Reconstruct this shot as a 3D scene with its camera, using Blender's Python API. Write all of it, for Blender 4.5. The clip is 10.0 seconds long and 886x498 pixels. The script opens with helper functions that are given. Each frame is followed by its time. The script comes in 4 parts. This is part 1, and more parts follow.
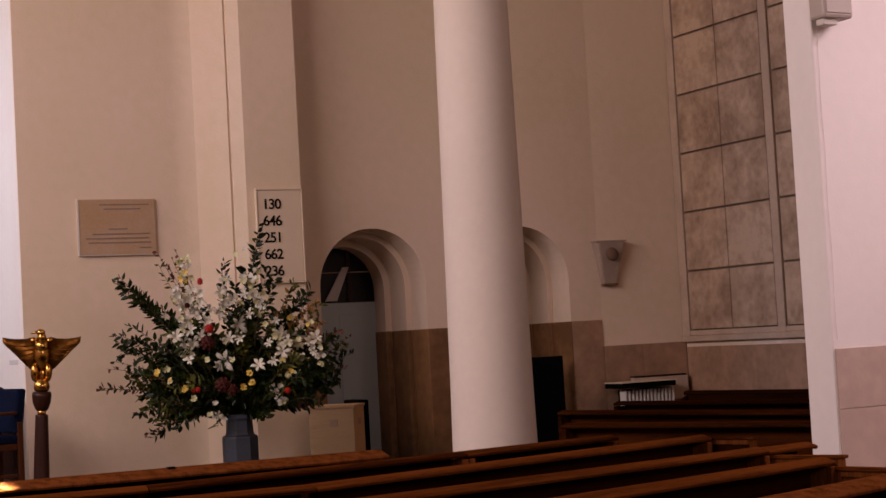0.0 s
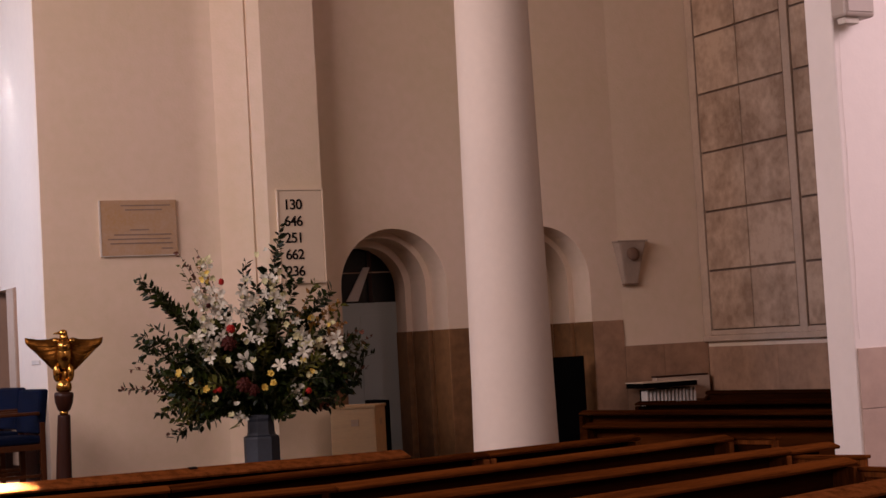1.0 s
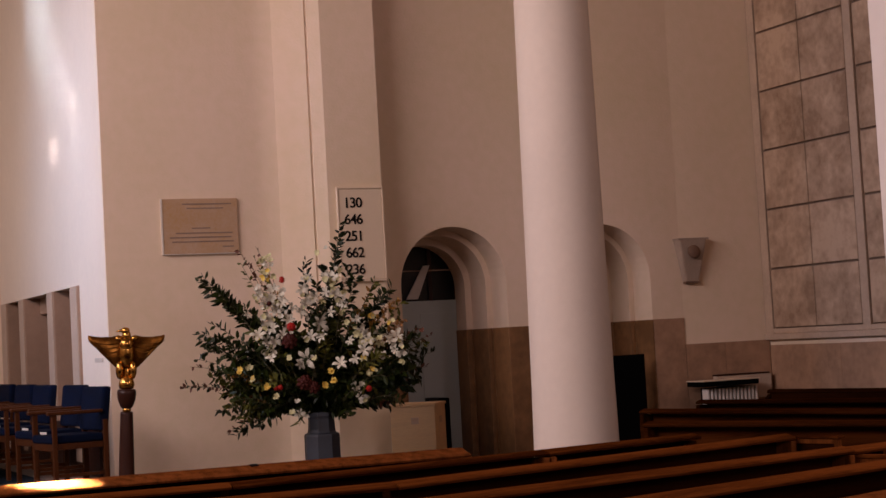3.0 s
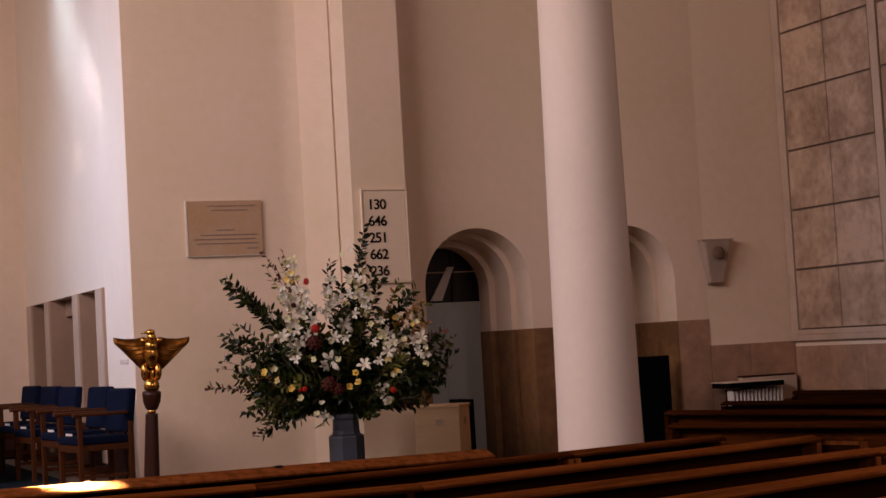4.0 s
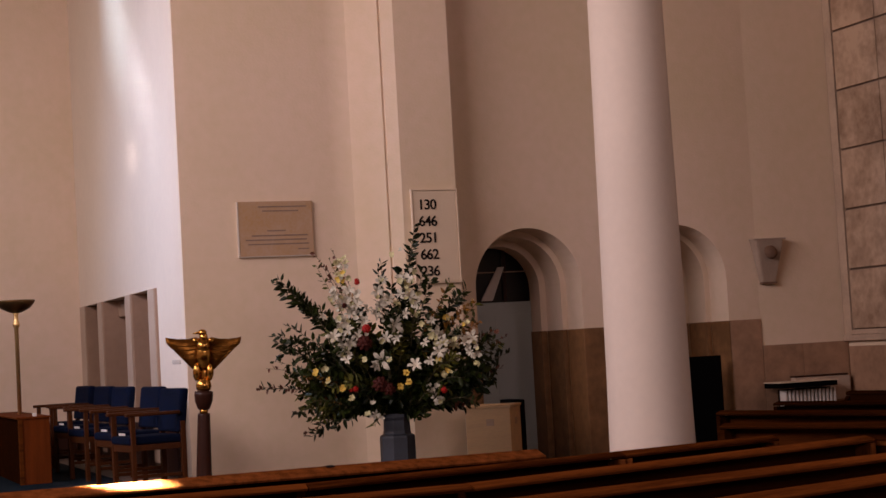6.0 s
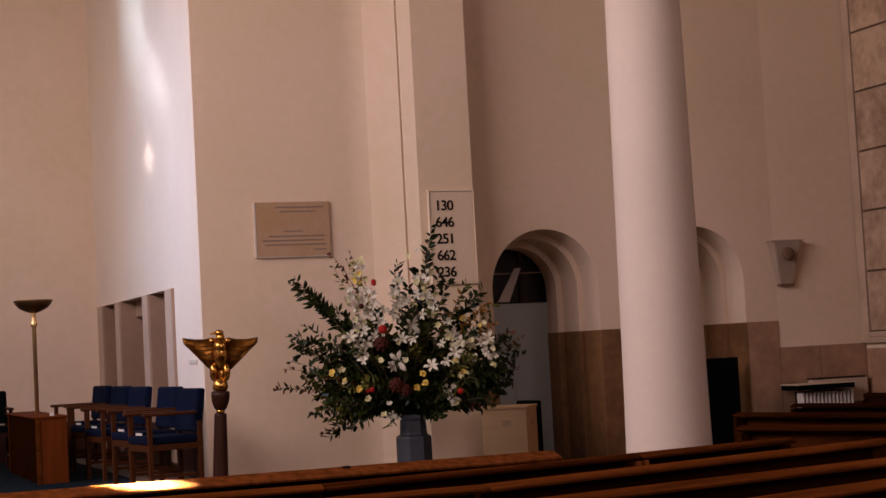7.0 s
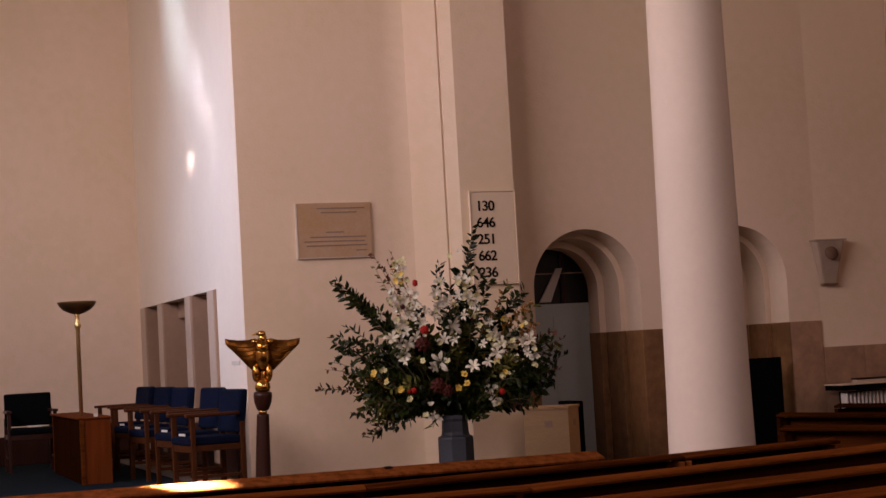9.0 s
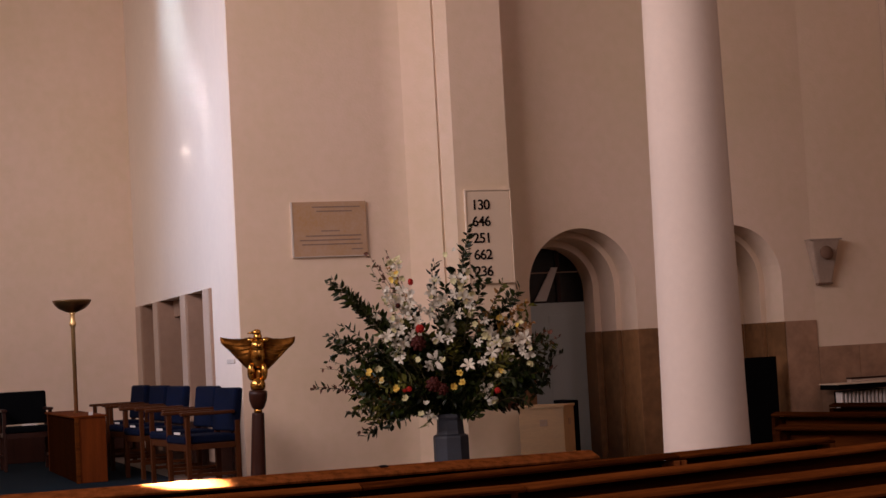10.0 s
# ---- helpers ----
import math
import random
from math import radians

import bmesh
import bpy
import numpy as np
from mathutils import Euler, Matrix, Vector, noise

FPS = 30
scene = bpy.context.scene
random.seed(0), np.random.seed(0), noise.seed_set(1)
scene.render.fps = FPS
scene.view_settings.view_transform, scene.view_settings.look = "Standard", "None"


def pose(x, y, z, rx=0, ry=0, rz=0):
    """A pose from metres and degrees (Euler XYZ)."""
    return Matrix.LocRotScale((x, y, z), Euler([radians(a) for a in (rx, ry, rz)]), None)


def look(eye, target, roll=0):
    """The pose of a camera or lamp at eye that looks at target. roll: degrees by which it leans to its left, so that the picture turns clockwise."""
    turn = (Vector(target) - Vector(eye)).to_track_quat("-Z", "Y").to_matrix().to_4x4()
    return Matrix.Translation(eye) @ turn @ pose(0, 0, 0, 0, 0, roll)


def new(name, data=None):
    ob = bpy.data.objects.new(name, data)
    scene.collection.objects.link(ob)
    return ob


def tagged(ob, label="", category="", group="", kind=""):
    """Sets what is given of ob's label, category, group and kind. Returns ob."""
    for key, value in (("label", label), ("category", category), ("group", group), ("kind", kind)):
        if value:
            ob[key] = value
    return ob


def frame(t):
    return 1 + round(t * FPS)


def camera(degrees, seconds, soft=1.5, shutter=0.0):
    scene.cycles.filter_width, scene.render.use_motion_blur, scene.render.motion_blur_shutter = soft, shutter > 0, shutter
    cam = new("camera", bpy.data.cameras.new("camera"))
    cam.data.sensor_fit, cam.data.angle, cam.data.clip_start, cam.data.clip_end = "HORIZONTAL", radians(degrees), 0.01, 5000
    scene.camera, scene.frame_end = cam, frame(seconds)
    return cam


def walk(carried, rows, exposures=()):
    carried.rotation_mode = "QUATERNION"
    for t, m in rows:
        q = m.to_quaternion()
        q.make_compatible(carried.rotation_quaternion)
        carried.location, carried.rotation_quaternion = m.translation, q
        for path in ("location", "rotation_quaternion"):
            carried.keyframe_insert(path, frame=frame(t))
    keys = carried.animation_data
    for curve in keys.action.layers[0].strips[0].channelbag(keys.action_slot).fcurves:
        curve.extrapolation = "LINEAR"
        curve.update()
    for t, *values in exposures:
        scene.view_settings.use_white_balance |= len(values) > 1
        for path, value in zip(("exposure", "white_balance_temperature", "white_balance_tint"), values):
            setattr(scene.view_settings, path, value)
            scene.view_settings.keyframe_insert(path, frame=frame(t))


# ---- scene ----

# The camera stands in the nave and pans slowly to its left; x runs along the north wall, y into it.
cam = camera(30.0, 10.0, soft=1.5)
EYE = 1.60
ROWS = [
    (0.0, 93.100, 3.150, -27.000), (0.5, 93.153, 3.144, -26.463), (1.0, 93.144, 3.203, -26.273),
    (1.5, 93.054, 3.055, -25.847), (2.0, 93.056, 3.003, -25.352), (2.5, 93.162, 3.039, -24.735),
    (4.0, 93.288, 3.196, -23.359), (4.5, 93.506, 2.995, -22.982), (5.0, 93.384, 2.885, -22.607),
    (5.5, 93.363, 3.119, -22.094), (7.0, 93.451, 3.055, -21.032), (7.5, 93.512, 2.950, -20.958),
    (8.0, 93.412, 3.040, -20.394), (8.5, 93.466, 3.139, -20.012), (9.0, 93.545, 3.164, -19.591),
    (9.5, 93.472, 3.129, -19.600), (10.0, 93.498, 3.086, -19.754),
]
walk(cam, [(t, pose(0, 0, EYE, rx, ry, rz)) for t, rx, ry, rz in ROWS], [(0.0, 0.0), (10.0, 0.0)])

# ---- world and light ----
world = bpy.data.worlds.new("sky")
scene.world = world
world.use_nodes = True
sky = world.node_tree.nodes.new("ShaderNodeTexSky")
sky.sky_type = "NISHITA"
sky.sun_disc = False
sky.sun_elevation = radians(35)
sky.sun_rotation = radians(250)
world.node_tree.links.new(sky.outputs[0], world.node_tree.nodes["Background"].inputs[0])
world.node_tree.nodes["Background"].inputs[1].default_value = 0.1


# rectangular area lamp, also used for fill and streaks
def window_light(name, eye, target, width, height, power, color, spread=180):
    data = bpy.data.lights.new(name, "AREA")
    data.shape, data.size, data.size_y = "RECTANGLE", width, height
    data.energy, data.color, data.spread = power, color, radians(spread)
    ob = new(name, data)
    ob.matrix_world = look(eye, target)
    return ob


WARM, LILAC, COOL = (1.0, 0.775, 0.798), (1.0, 0.75, 0.83), (0.54, 0.66, 1.0)
# daylight inferred from the west and sanctuary sides, with added fill lamps between
window_light("west_window_light", (-3.9, 9.0, 6.0), (6, 11.5, 1.5), 8.0, 2.8, 670, WARM)
# fill lamp added to brighten the near pier
window_light("east_fill_light", (10.4, 4.4, 6.0), (6.9, 6.8, 2.3), 4.0, 2.4, 140, LILAC, 105)
# soft fill added from behind the camera
window_light("south_fill_light", (3.0, -5.9, 6.0), (5.0, 12.0, 2.0), 5.6, 2.6, 280, WARM)
window_light("sanctuary_window_light", (-2.0, 15.7, 4.6), (3.4, 15.7, 3.2), 1.0, 3.0, 36, COOL, 70)
# warm fill added to lift the sanctuary's back wall
window_light("sanctuary_far_fill_light", (-2.0, 18.3, 5.0), (1.0, 20.6, 2.6), 1.2, 2.4, 10.5, WARM, 120)
# narrow lamps added to draw the sun streaks on the sanctuary's side wall
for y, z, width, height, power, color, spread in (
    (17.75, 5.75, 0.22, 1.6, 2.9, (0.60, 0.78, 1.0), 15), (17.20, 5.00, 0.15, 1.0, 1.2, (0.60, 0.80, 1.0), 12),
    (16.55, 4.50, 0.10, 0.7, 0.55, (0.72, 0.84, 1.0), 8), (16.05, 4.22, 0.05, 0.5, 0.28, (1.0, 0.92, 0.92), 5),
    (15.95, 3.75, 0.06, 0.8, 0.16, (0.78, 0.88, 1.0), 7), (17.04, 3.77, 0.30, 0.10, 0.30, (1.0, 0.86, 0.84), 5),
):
    window_light("added_streak_lamp", (-1.95, 16.2, z + 1.1), (3.39, y, z), width, height, power, color, spread)
window_light("sun_patch_light", (-3.85, 12.2, 5.2), (1.85, 9.93, 0.89), 0.08, 0.08, 80, (1.0, 0.95, 0.88), 2.2)

# ---- materials ----


def material(name, base, rough=0.6, metal=0.0, noise_scale=6.0, spread=0.12, fine=60.0, bump=0.15, bump_scale=90.0, second=None, wave=None, per_piece=0.0, coat=0.0, spec=0.5):
    """A procedural surface: base colour varied at two scales, roughness variation and fine relief."""
    m = bpy.data.materials.new(name)
    m.use_nodes = True
    nt = m.node_tree
    n, l = nt.nodes, nt.links
    bsdf = n["Principled BSDF"]
    tc = n.new("ShaderNodeTexCoord")
    src = tc.outputs["Object"]
    if wave:
        mp = n.new("ShaderNodeMapping")
        mp.inputs["Scale"].default_value = wave
        l.new(src, mp.inputs[0])
        src = mp.outputs[0]
    a = n.new("ShaderNodeTexNoise")
    a.inputs["Scale"].default_value, a.inputs["Detail"].default_value = noise_scale, 5
    b = n.new("ShaderNodeTexNoise")
    b.inputs["Scale"].default_value, b.inputs["Detail"].default_value = fine, 3
    l.new(src, a.inputs["Vector"])
    l.new(src, b.inputs["Vector"])
    mixf = n.new("ShaderNodeMath")
    mixf.operation = "MULTIPLY_ADD"
    mixf.inputs[1].default_value = 0.35
    l.new(b.outputs[0], mixf.inputs[0])
    mul = n.new("ShaderNodeMath")
    mul.operation = "MULTIPLY"
    mul.inputs[1].default_value = 0.65
    l.new(a.outputs[0], mul.inputs[0])
    l.new(mul.outputs[0], mixf.inputs[2])
    fac = mixf.outputs[0]
    if per_piece:
        info = n.new("ShaderNodeObjectInfo")
        add = n.new("ShaderNodeMath")
        add.operation = "MULTIPLY_ADD"
        add.inputs[1].default_value = per_piece
        l.new(info.outputs["Random"], add.inputs[0])
        l.new(fac, add.inputs[2])
        sub = n.new("ShaderNodeMath")
        sub.operation = "SUBTRACT"
        sub.inputs[1].default_value = per_piece / 2
        l.new(add.outputs[0], sub.inputs[0])
        fac = sub.outputs[0]
    ramp = n.new("ShaderNodeValToRGB")
    second = second or tuple(c * (1 - spread) for c in base)
    ramp.color_ramp.elements[0].position, ramp.color_ramp.elements[1].position = 0.36, 0.64
    ramp.color_ramp.elements[0].color = (*second, 1)
    ramp.color_ramp.elements[1].color = (*base, 1)
    l.new(fac, ramp.inputs[0])
    l.new(ramp.outputs[0], bsdf.inputs["Base Color"])
    rr = n.new("ShaderNodeMapRange")
    rr.inputs["To Min"].default_value, rr.inputs["To Max"].default_value = max(0.02, rough - 0.08), min(1, rough + 0.08)
    l.new(a.outputs[0], rr.inputs[0])
    l.new(rr.outputs[0], bsdf.inputs["Roughness"])
    bsdf.inputs["Metallic"].default_value = metal
    bsdf.inputs["Coat Weight"].default_value = coat
    bsdf.inputs["Specular IOR Level"].default_value = spec
    if bump:
        c = n.new("ShaderNodeTexNoise")
        c.inputs["Scale"].default_value, c.inputs["Detail"].default_value = bump_scale, 4
        l.new(src, c.inputs["Vector"])
        bp = n.new("ShaderNodeBump")
        bp.inputs["Strength"].default_value, bp.inputs["Distance"].default_value = bump, 0.01
        l.new(c.outputs[0], bp.inputs["Height"])
        l.new(bp.outputs[0], bsdf.inputs["Normal"])
    return m


PLASTER = material("cream_plaster", (0.775, 0.605, 0.475), 0.85, noise_scale=0.6, second=(0.70, 0.56, 0.39), fine=10, bump=0.2, bump_scale=40, spec=0.2)
COLUMN_PAINT = material("column_plaster", (0.75, 0.635, 0.54), 0.75, noise_scale=1.2, spread=0.06, fine=16, bump=0.12, bump_scale=50, spec=0.2)
SIDE_PAINT = material("side_wall_plaster", (0.79, 0.68, 0.57), 0.8, noise_scale=0.9, spread=0.06, fine=12, bump=0.08, bump_scale=50, spec=0.2)
PIER_PAINT = material("pier_white_plaster", (0.82, 0.74, 0.69), 0.75, noise_scale=0.9, spread=0.06, fine=12, bump=0.08, bump_scale=50, spec=0.2)
DADO = material("dado_stone", (0.30, 0.150, 0.062), 0.5, noise_scale=1.8, spread=0.5, fine=12, bump=0.1, bump_scale=40, per_piece=0.12, spec=0.3)
PIER_DADO = material("pier_dado_stone", (0.50, 0.365, 0.30), 0.55, noise_scale=2.2, spread=0.2, fine=12, bump=0.1, bump_scale=40, spec=0.25)
CORNER_DADO = material("corner_dado_stone", (0.42, 0.25, 0.155), 0.55, noise_scale=2.2, spread=0.42, fine=12, bump=0.1, bump_scale=40, per_piece=0.1, spec=0.25)
NICHE_FRAME = material("niche_frame_stone", (0.36, 0.23, 0.155), 0.8, noise_scale=2.2, spread=0.18, fine=12, bump=0.15, bump_scale=40, spec=0.2)
PANEL = material("panel_stone", (0.54, 0.385, 0.27), 0.8, noise_scale=3.2, second=(0.29, 0.19, 0.125), fine=14, bump=0.5, bump_scale=24, per_piece=0.1, spec=0.2)
FRAME_STONE = material("frame_stone", (0.50, 0.375, 0.285), 0.75, noise_scale=2.0, spread=0.15, fine=30, bump=0.2)
STRIP_STONE = material("strip_stone", (0.52, 0.38, 0.275), 0.8, noise_scale=2.4, spread=0.2, fine=26, bump=0.3)
SCONCE_STONE = material("sconce_stone", (0.40, 0.30, 0.23), 0.75, noise_scale=6, spread=0.2, fine=40, bump=0.2)
# rougher gilt, darkened for the shadow on the eagle's wings
WING_GILT = material("shaded_gilt", (0.24, 0.095, 0.018), 0.5, 1.0, noise_scale=14, spread=0.5, fine=60, bump=0.3, bump_scale=26)
JOINT = material("joint_mortar", (0.20, 0.135, 0.095), 0.9, noise_scale=5, bump=0)
WOOD = material("pew_oak", (0.098, 0.027, 0.0056), 0.6, noise_scale=2.2, second=(0.024, 0.006, 0.0014), fine=18, bump=0.12, bump_scale=30, wave=(0.6, 9, 9), per_piece=0.2, spec=0.0)
# pew oak with upright grain, lightened for ends and rails that catch light
WOOD_LIT = material("lit_pew_oak", (0.15, 0.045, 0.012), 0.6, noise_scale=2.2, second=(0.06, 0.017, 0.004), fine=18, bump=0.1, bump_scale=30, wave=(7, 7, 0.6), spec=0.0)
DESK_WOOD = material("desk_mahogany", (0.125, 0.029, 0.006), 0.6, noise_scale=2.0, second=(0.08, 0.018, 0.004), fine=18, bump=0.1, bump_scale=30, wave=(8, 8, 0.6), spec=0.02)
POLE_WOOD = material("dark_pole_wood", (0.036, 0.011, 0.006), 0.35, noise_scale=2.0, spread=0.4, fine=20, bump=0.08, wave=(8, 8, 0.7), spec=0.18)
# copy of the pew oak, darkened for the transept's shade
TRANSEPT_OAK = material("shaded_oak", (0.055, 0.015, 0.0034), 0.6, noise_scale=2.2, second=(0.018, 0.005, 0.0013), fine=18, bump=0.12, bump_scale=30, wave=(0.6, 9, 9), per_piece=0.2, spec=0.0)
# oak darkened almost to black to hold deep shade in its colour
SHADE_OAK = material("deep_shade_oak", (0.026, 0.0072, 0.002), 0.6, noise_scale=2.2, second=(0.014, 0.004, 0.0012), fine=18, bump=0.12, bump_scale=30, wave=(0.6, 9, 9), per_piece=0.2, spec=0.0)
CHAIR_WOOD = material("chair_beech", (0.07, 0.021, 0.006), 0.5, noise_scale=3, spread=0.4, fine=20, bump=0.08, wave=(7, 7, 0.7), spec=0.1)
BLUE = material("blue_upholstery", (0.0022, 0.0062, 0.024), 0.9, noise_scale=7, spread=0.4, fine=120, bump=0.4, bump_scale=220, spec=0.1)
NAVY = material("navy_upholstery", (0.0012, 0.0016, 0.003), 0.9, noise_scale=7, spread=0.3, fine=120, bump=0.4, bump_scale=220, spec=0.1)
GOLD = material("polished_gilt", (0.70, 0.36, 0.08), 0.2, 1.0, noise_scale=9, spread=0.55, fine=50, bump=0.15, bump_scale=18)
BRASS = material("brass_tube", (0.90, 0.60, 0.26), 0.48, 1.0, noise_scale=6, spread=0.2, bump=0.03)
DARK_BRASS = material("dark_brass_bowl", (0.24, 0.13, 0.05), 0.35, 0.9, noise_scale=6, spread=0.3, bump=0.06)
PLAQUE = material("plaque_stone", (0.46, 0.32, 0.225), 0.55, noise_scale=3.5, second=(0.43, 0.26, 0.125), fine=40, bump=0.1, spec=0.2)
PLAQUE_INK = material("plaque_letters", (0.27, 0.19, 0.145), 0.7, bump=0, spec=0.2)
BOARD = material("hymn_board_cream", (0.70, 0.56, 0.41), 0.6, noise_scale=2, spread=0.06, bump=0.05, spec=0.2)
INK = material("black_numerals", (0.010, 0.007, 0.006), 0.7, bump=0, spec=0.1)
DOOR_GREY = material("blue_grey_door_paint", (0.43, 0.47, 0.44), 0.55, noise_scale=2, spread=0.1, bump=0.06)
BLACK = material("black_board", (0.002, 0.002, 0.0022), 0.8, noise_scale=3, spread=0.3, bump=0.1, spec=0.05)
BOX_WOOD = material("pale_box_wood", (0.62, 0.37, 0.165), 0.6, noise_scale=2, spread=0.16, fine=20, bump=0.08, wave=(1, 6, 6))
RADIATOR = material("radiator_enamel", (0.72, 0.66, 0.60), 0.4, noise_scale=3, spread=0.08, bump=0.02)
WHITE_PAINT = material("white_paint", (0.60, 0.53, 0.46), 0.6, noise_scale=3, spread=0.1, bump=0.05, spec=0.2)
VASE = material("slate_grey_vase", (0.026, 0.031, 0.042), 0.55, noise_scale=5, spread=0.3, fine=40, bump=0.15)
CARPET = material("blue_carpet", (0.010, 0.018, 0.025), 0.95, noise_scale=5, spread=0.4, fine=150, bump=0.5, bump_scale=260, spec=0.05)
CEILING_WOOD = material("pale_ceiling_timber", (0.40, 0.30, 0.22), 0.7, noise_scale=2, spread=0.3, bump=0.2)
FLOOR = material("floor_stone", (0.11, 0.08, 0.06), 0.55, noise_scale=1.2, spread=0.25, fine=20, bump=0.1, per_piece=0.15)
SPEAKER = material("speaker_plastic", (0.42, 0.34, 0.29), 0.5, noise_scale=3, spread=0.06, bump=0.04)
NICHE = material("niche_stone", (0.19, 0.112, 0.075), 0.8, noise_scale=2.5, spread=0.18, fine=30, bump=0.2, spec=0.2)
LEAF = material("dark_leaf", (0.020, 0.029, 0.004), 0.42, noise_scale=8, second=(0.005, 0.010, 0.002), fine=40, bump=0.1, per_piece=0.35, spec=0.22)
LEAF_LIGHT = material("olive_leaf", (0.12, 0.115, 0.02), 0.4, noise_scale=8, second=(0.035, 0.038, 0.008), fine=40, bump=0.1, per_piece=0.25, spec=0.15)
RUST_LEAF = material("rust_leaf", (0.16, 0.05, 0.025), 0.55, noise_scale=8, spread=0.4, bump=0.1)
AUTUMN = material("golden_leaf", (0.30, 0.15, 0.03), 0.55, noise_scale=8, second=(0.16, 0.07, 0.02), fine=40, bump=0.1, per_piece=0.3, spec=0.15)
STEM = material("stem", (0.07, 0.06, 0.025), 0.6, bump=0.1)
PETAL = material("white_petal", (0.64, 0.60, 0.48), 0.6, noise_scale=20, spread=0.35, bump=0.1, per_piece=0.35, spec=0.2)
CREAM_PETAL = material("cream_petal", (0.56, 0.52, 0.28), 0.6, noise_scale=20, spread=0.3, bump=0.1, per_piece=0.3, spec=0.2)
YELLOW = material("yellow_petal", (0.72, 0.50, 0.10), 0.6, noise_scale=20, spread=0.25, bump=0.1, spec=0.2)
RED = material("red_petal", (0.42, 0.018, 0.012), 0.6, noise_scale=20, spread=0.4, bump=0.1, spec=0.2)
MAROON = material("maroon_bloom", (0.06, 0.009, 0.005), 0.7, noise_scale=20, spread=0.4, bump=0.2, spec=0.2)
GLASS = bpy.data.materials.new("dark_glass")
GLASS.use_nodes = True
GLASS.node_tree.nodes["Principled BSDF"].inputs["Base Color"].default_value = (0.004, 0.0035, 0.003, 1)
GLASS.node_tree.nodes["Principled BSDF"].inputs["Specular IOR Level"].default_value = 0.25
GLASS.node_tree.nodes["Principled BSDF"].inputs["Roughness"].default_value = 0.25

# ---- builders ----


def finish(name, bm, mat, parent=None, smooth=False):
    bmesh.ops.recalc_face_normals(bm, faces=bm.faces)
    me = bpy.data.meshes.new(name)
    bm.to_mesh(me)
    bm.free()
    me.materials.append(mat)
    if smooth:
        me.shade_smooth()
    ob = new(name, me)
    if parent:
        ob.parent = parent
    return ob


def part(name, bm, mat, parent, label="", smooth=False):
    return tagged(finish(name, bm, mat, parent, smooth), label)


def empty(name, m=None, **tags):
    ob = new(name)
    ob.empty_display_size = 0.1
    if m is not None:
        ob.matrix_basis = m
    return tagged(ob, **tags)


def box(bm, x0, x1, y0, y1, z0, z1, bevel=0.0, m=None):
    mat = Matrix.Translation(((x0 + x1) / 2, (y0 + y1) / 2, (z0 + z1) / 2)) @ Matrix.Diagonal((abs(x1 - x0), abs(y1 - y0), abs(z1 - z0), 1))
    r = bmesh.ops.create_cube(bm, size=1, matrix=(m @ mat) if m else mat)
    if bevel:
        edges = list({e for v in r["verts"] for e in v.link_edges})
        bmesh.ops.bevel(bm, geom=edges, offset=bevel, segments=2, profile=0.5, affect="EDGES")
    return bm


def boxed(x0, x1, y0, y1, z0, z1, bevel=0.0):
    return box(bmesh.new(), x0, x1, y0, y1, z0, z1, bevel)


def lathe(profile, steps=32, bm=None, m=None):
    """A turned body from (radius, height) pairs, closed at both ends."""
    bm = bm or bmesh.new()
    m = m or Matrix()
    rings = [[bm.verts.new(m @ Vector((r * math.cos(a), r * math.sin(a), z))) for a in (2 * math.pi * k / steps for k in range(steps))] for r, z in profile]
    for lo, hi in zip(rings, rings[1:]):
        for k in range(steps):
            bm.faces.new((lo[k], lo[(k + 1) % steps], hi[(k + 1) % steps], hi[k]))
    bm.faces.new(rings[0][::-1])
    bm.faces.new(rings[-1])
    return bm


def tube(bm, points, r0, r1=None, steps=6):
    """A tapered tube along points."""
    r1 = r0 if r1 is None else r1
    rings = []
    for i, p in enumerate(points):
        p = Vector(p)
        d = (Vector(points[min(i + 1, len(points) - 1)]) - Vector(points[max(i - 1, 0)])).normalized()
        side = d.orthogonal().normalized()
        up = d.cross(side)
        r = r0 + (r1 - r0) * i / max(1, len(points) - 1)
        rings.append([bm.verts.new(p + r * (math.cos(a) * side + math.sin(a) * up)) for a in (2 * math.pi * k / steps for k in range(steps))])
    for lo, hi in zip(rings, rings[1:]):
        best = min(range(steps), key=lambda s: sum((lo[k].co - hi[(k + s) % steps].co).length for k in range(steps)))
        for k in range(steps):
            bm.faces.new((lo[k], lo[(k + 1) % steps], hi[(k + 1 + best) % steps], hi[(k + best) % steps]))
    bm.faces.new(rings[0][::-1])
    bm.faces.new(rings[-1])
    return bm


def prism(outline, y0, y1, bm=None):
    """An outline in x and z, drawn out from y0 to y1."""
    bm = bm or bmesh.new()
    a = [bm.verts.new((x, y0, z)) for x, z in outline]
    b = [bm.verts.new((x, y1, z)) for x, z in outline]
    bm.faces.new(a)
    bm.faces.new(b[::-1])
    for i in range(len(a)):
        j = (i + 1) % len(a)
        bm.faces.new((a[i], b[i], b[j], a[j]))
    return bm


def plan_prism(outline, z0, z1, bm=None):
    """An outline in x and y, drawn up from z0 to z1."""
    bm = bm or bmesh.new()
    a = [bm.verts.new((x, y, z0)) for x, y in outline]
    b = [bm.verts.new((x, y, z1)) for x, y in outline]
    bm.faces.new(a)
    bm.faces.new(b[::-1])
    for i in range(len(a)):
        j = (i + 1) % len(a)
        bm.faces.new((a[i], b[i], b[j], a[j]))
    return bm


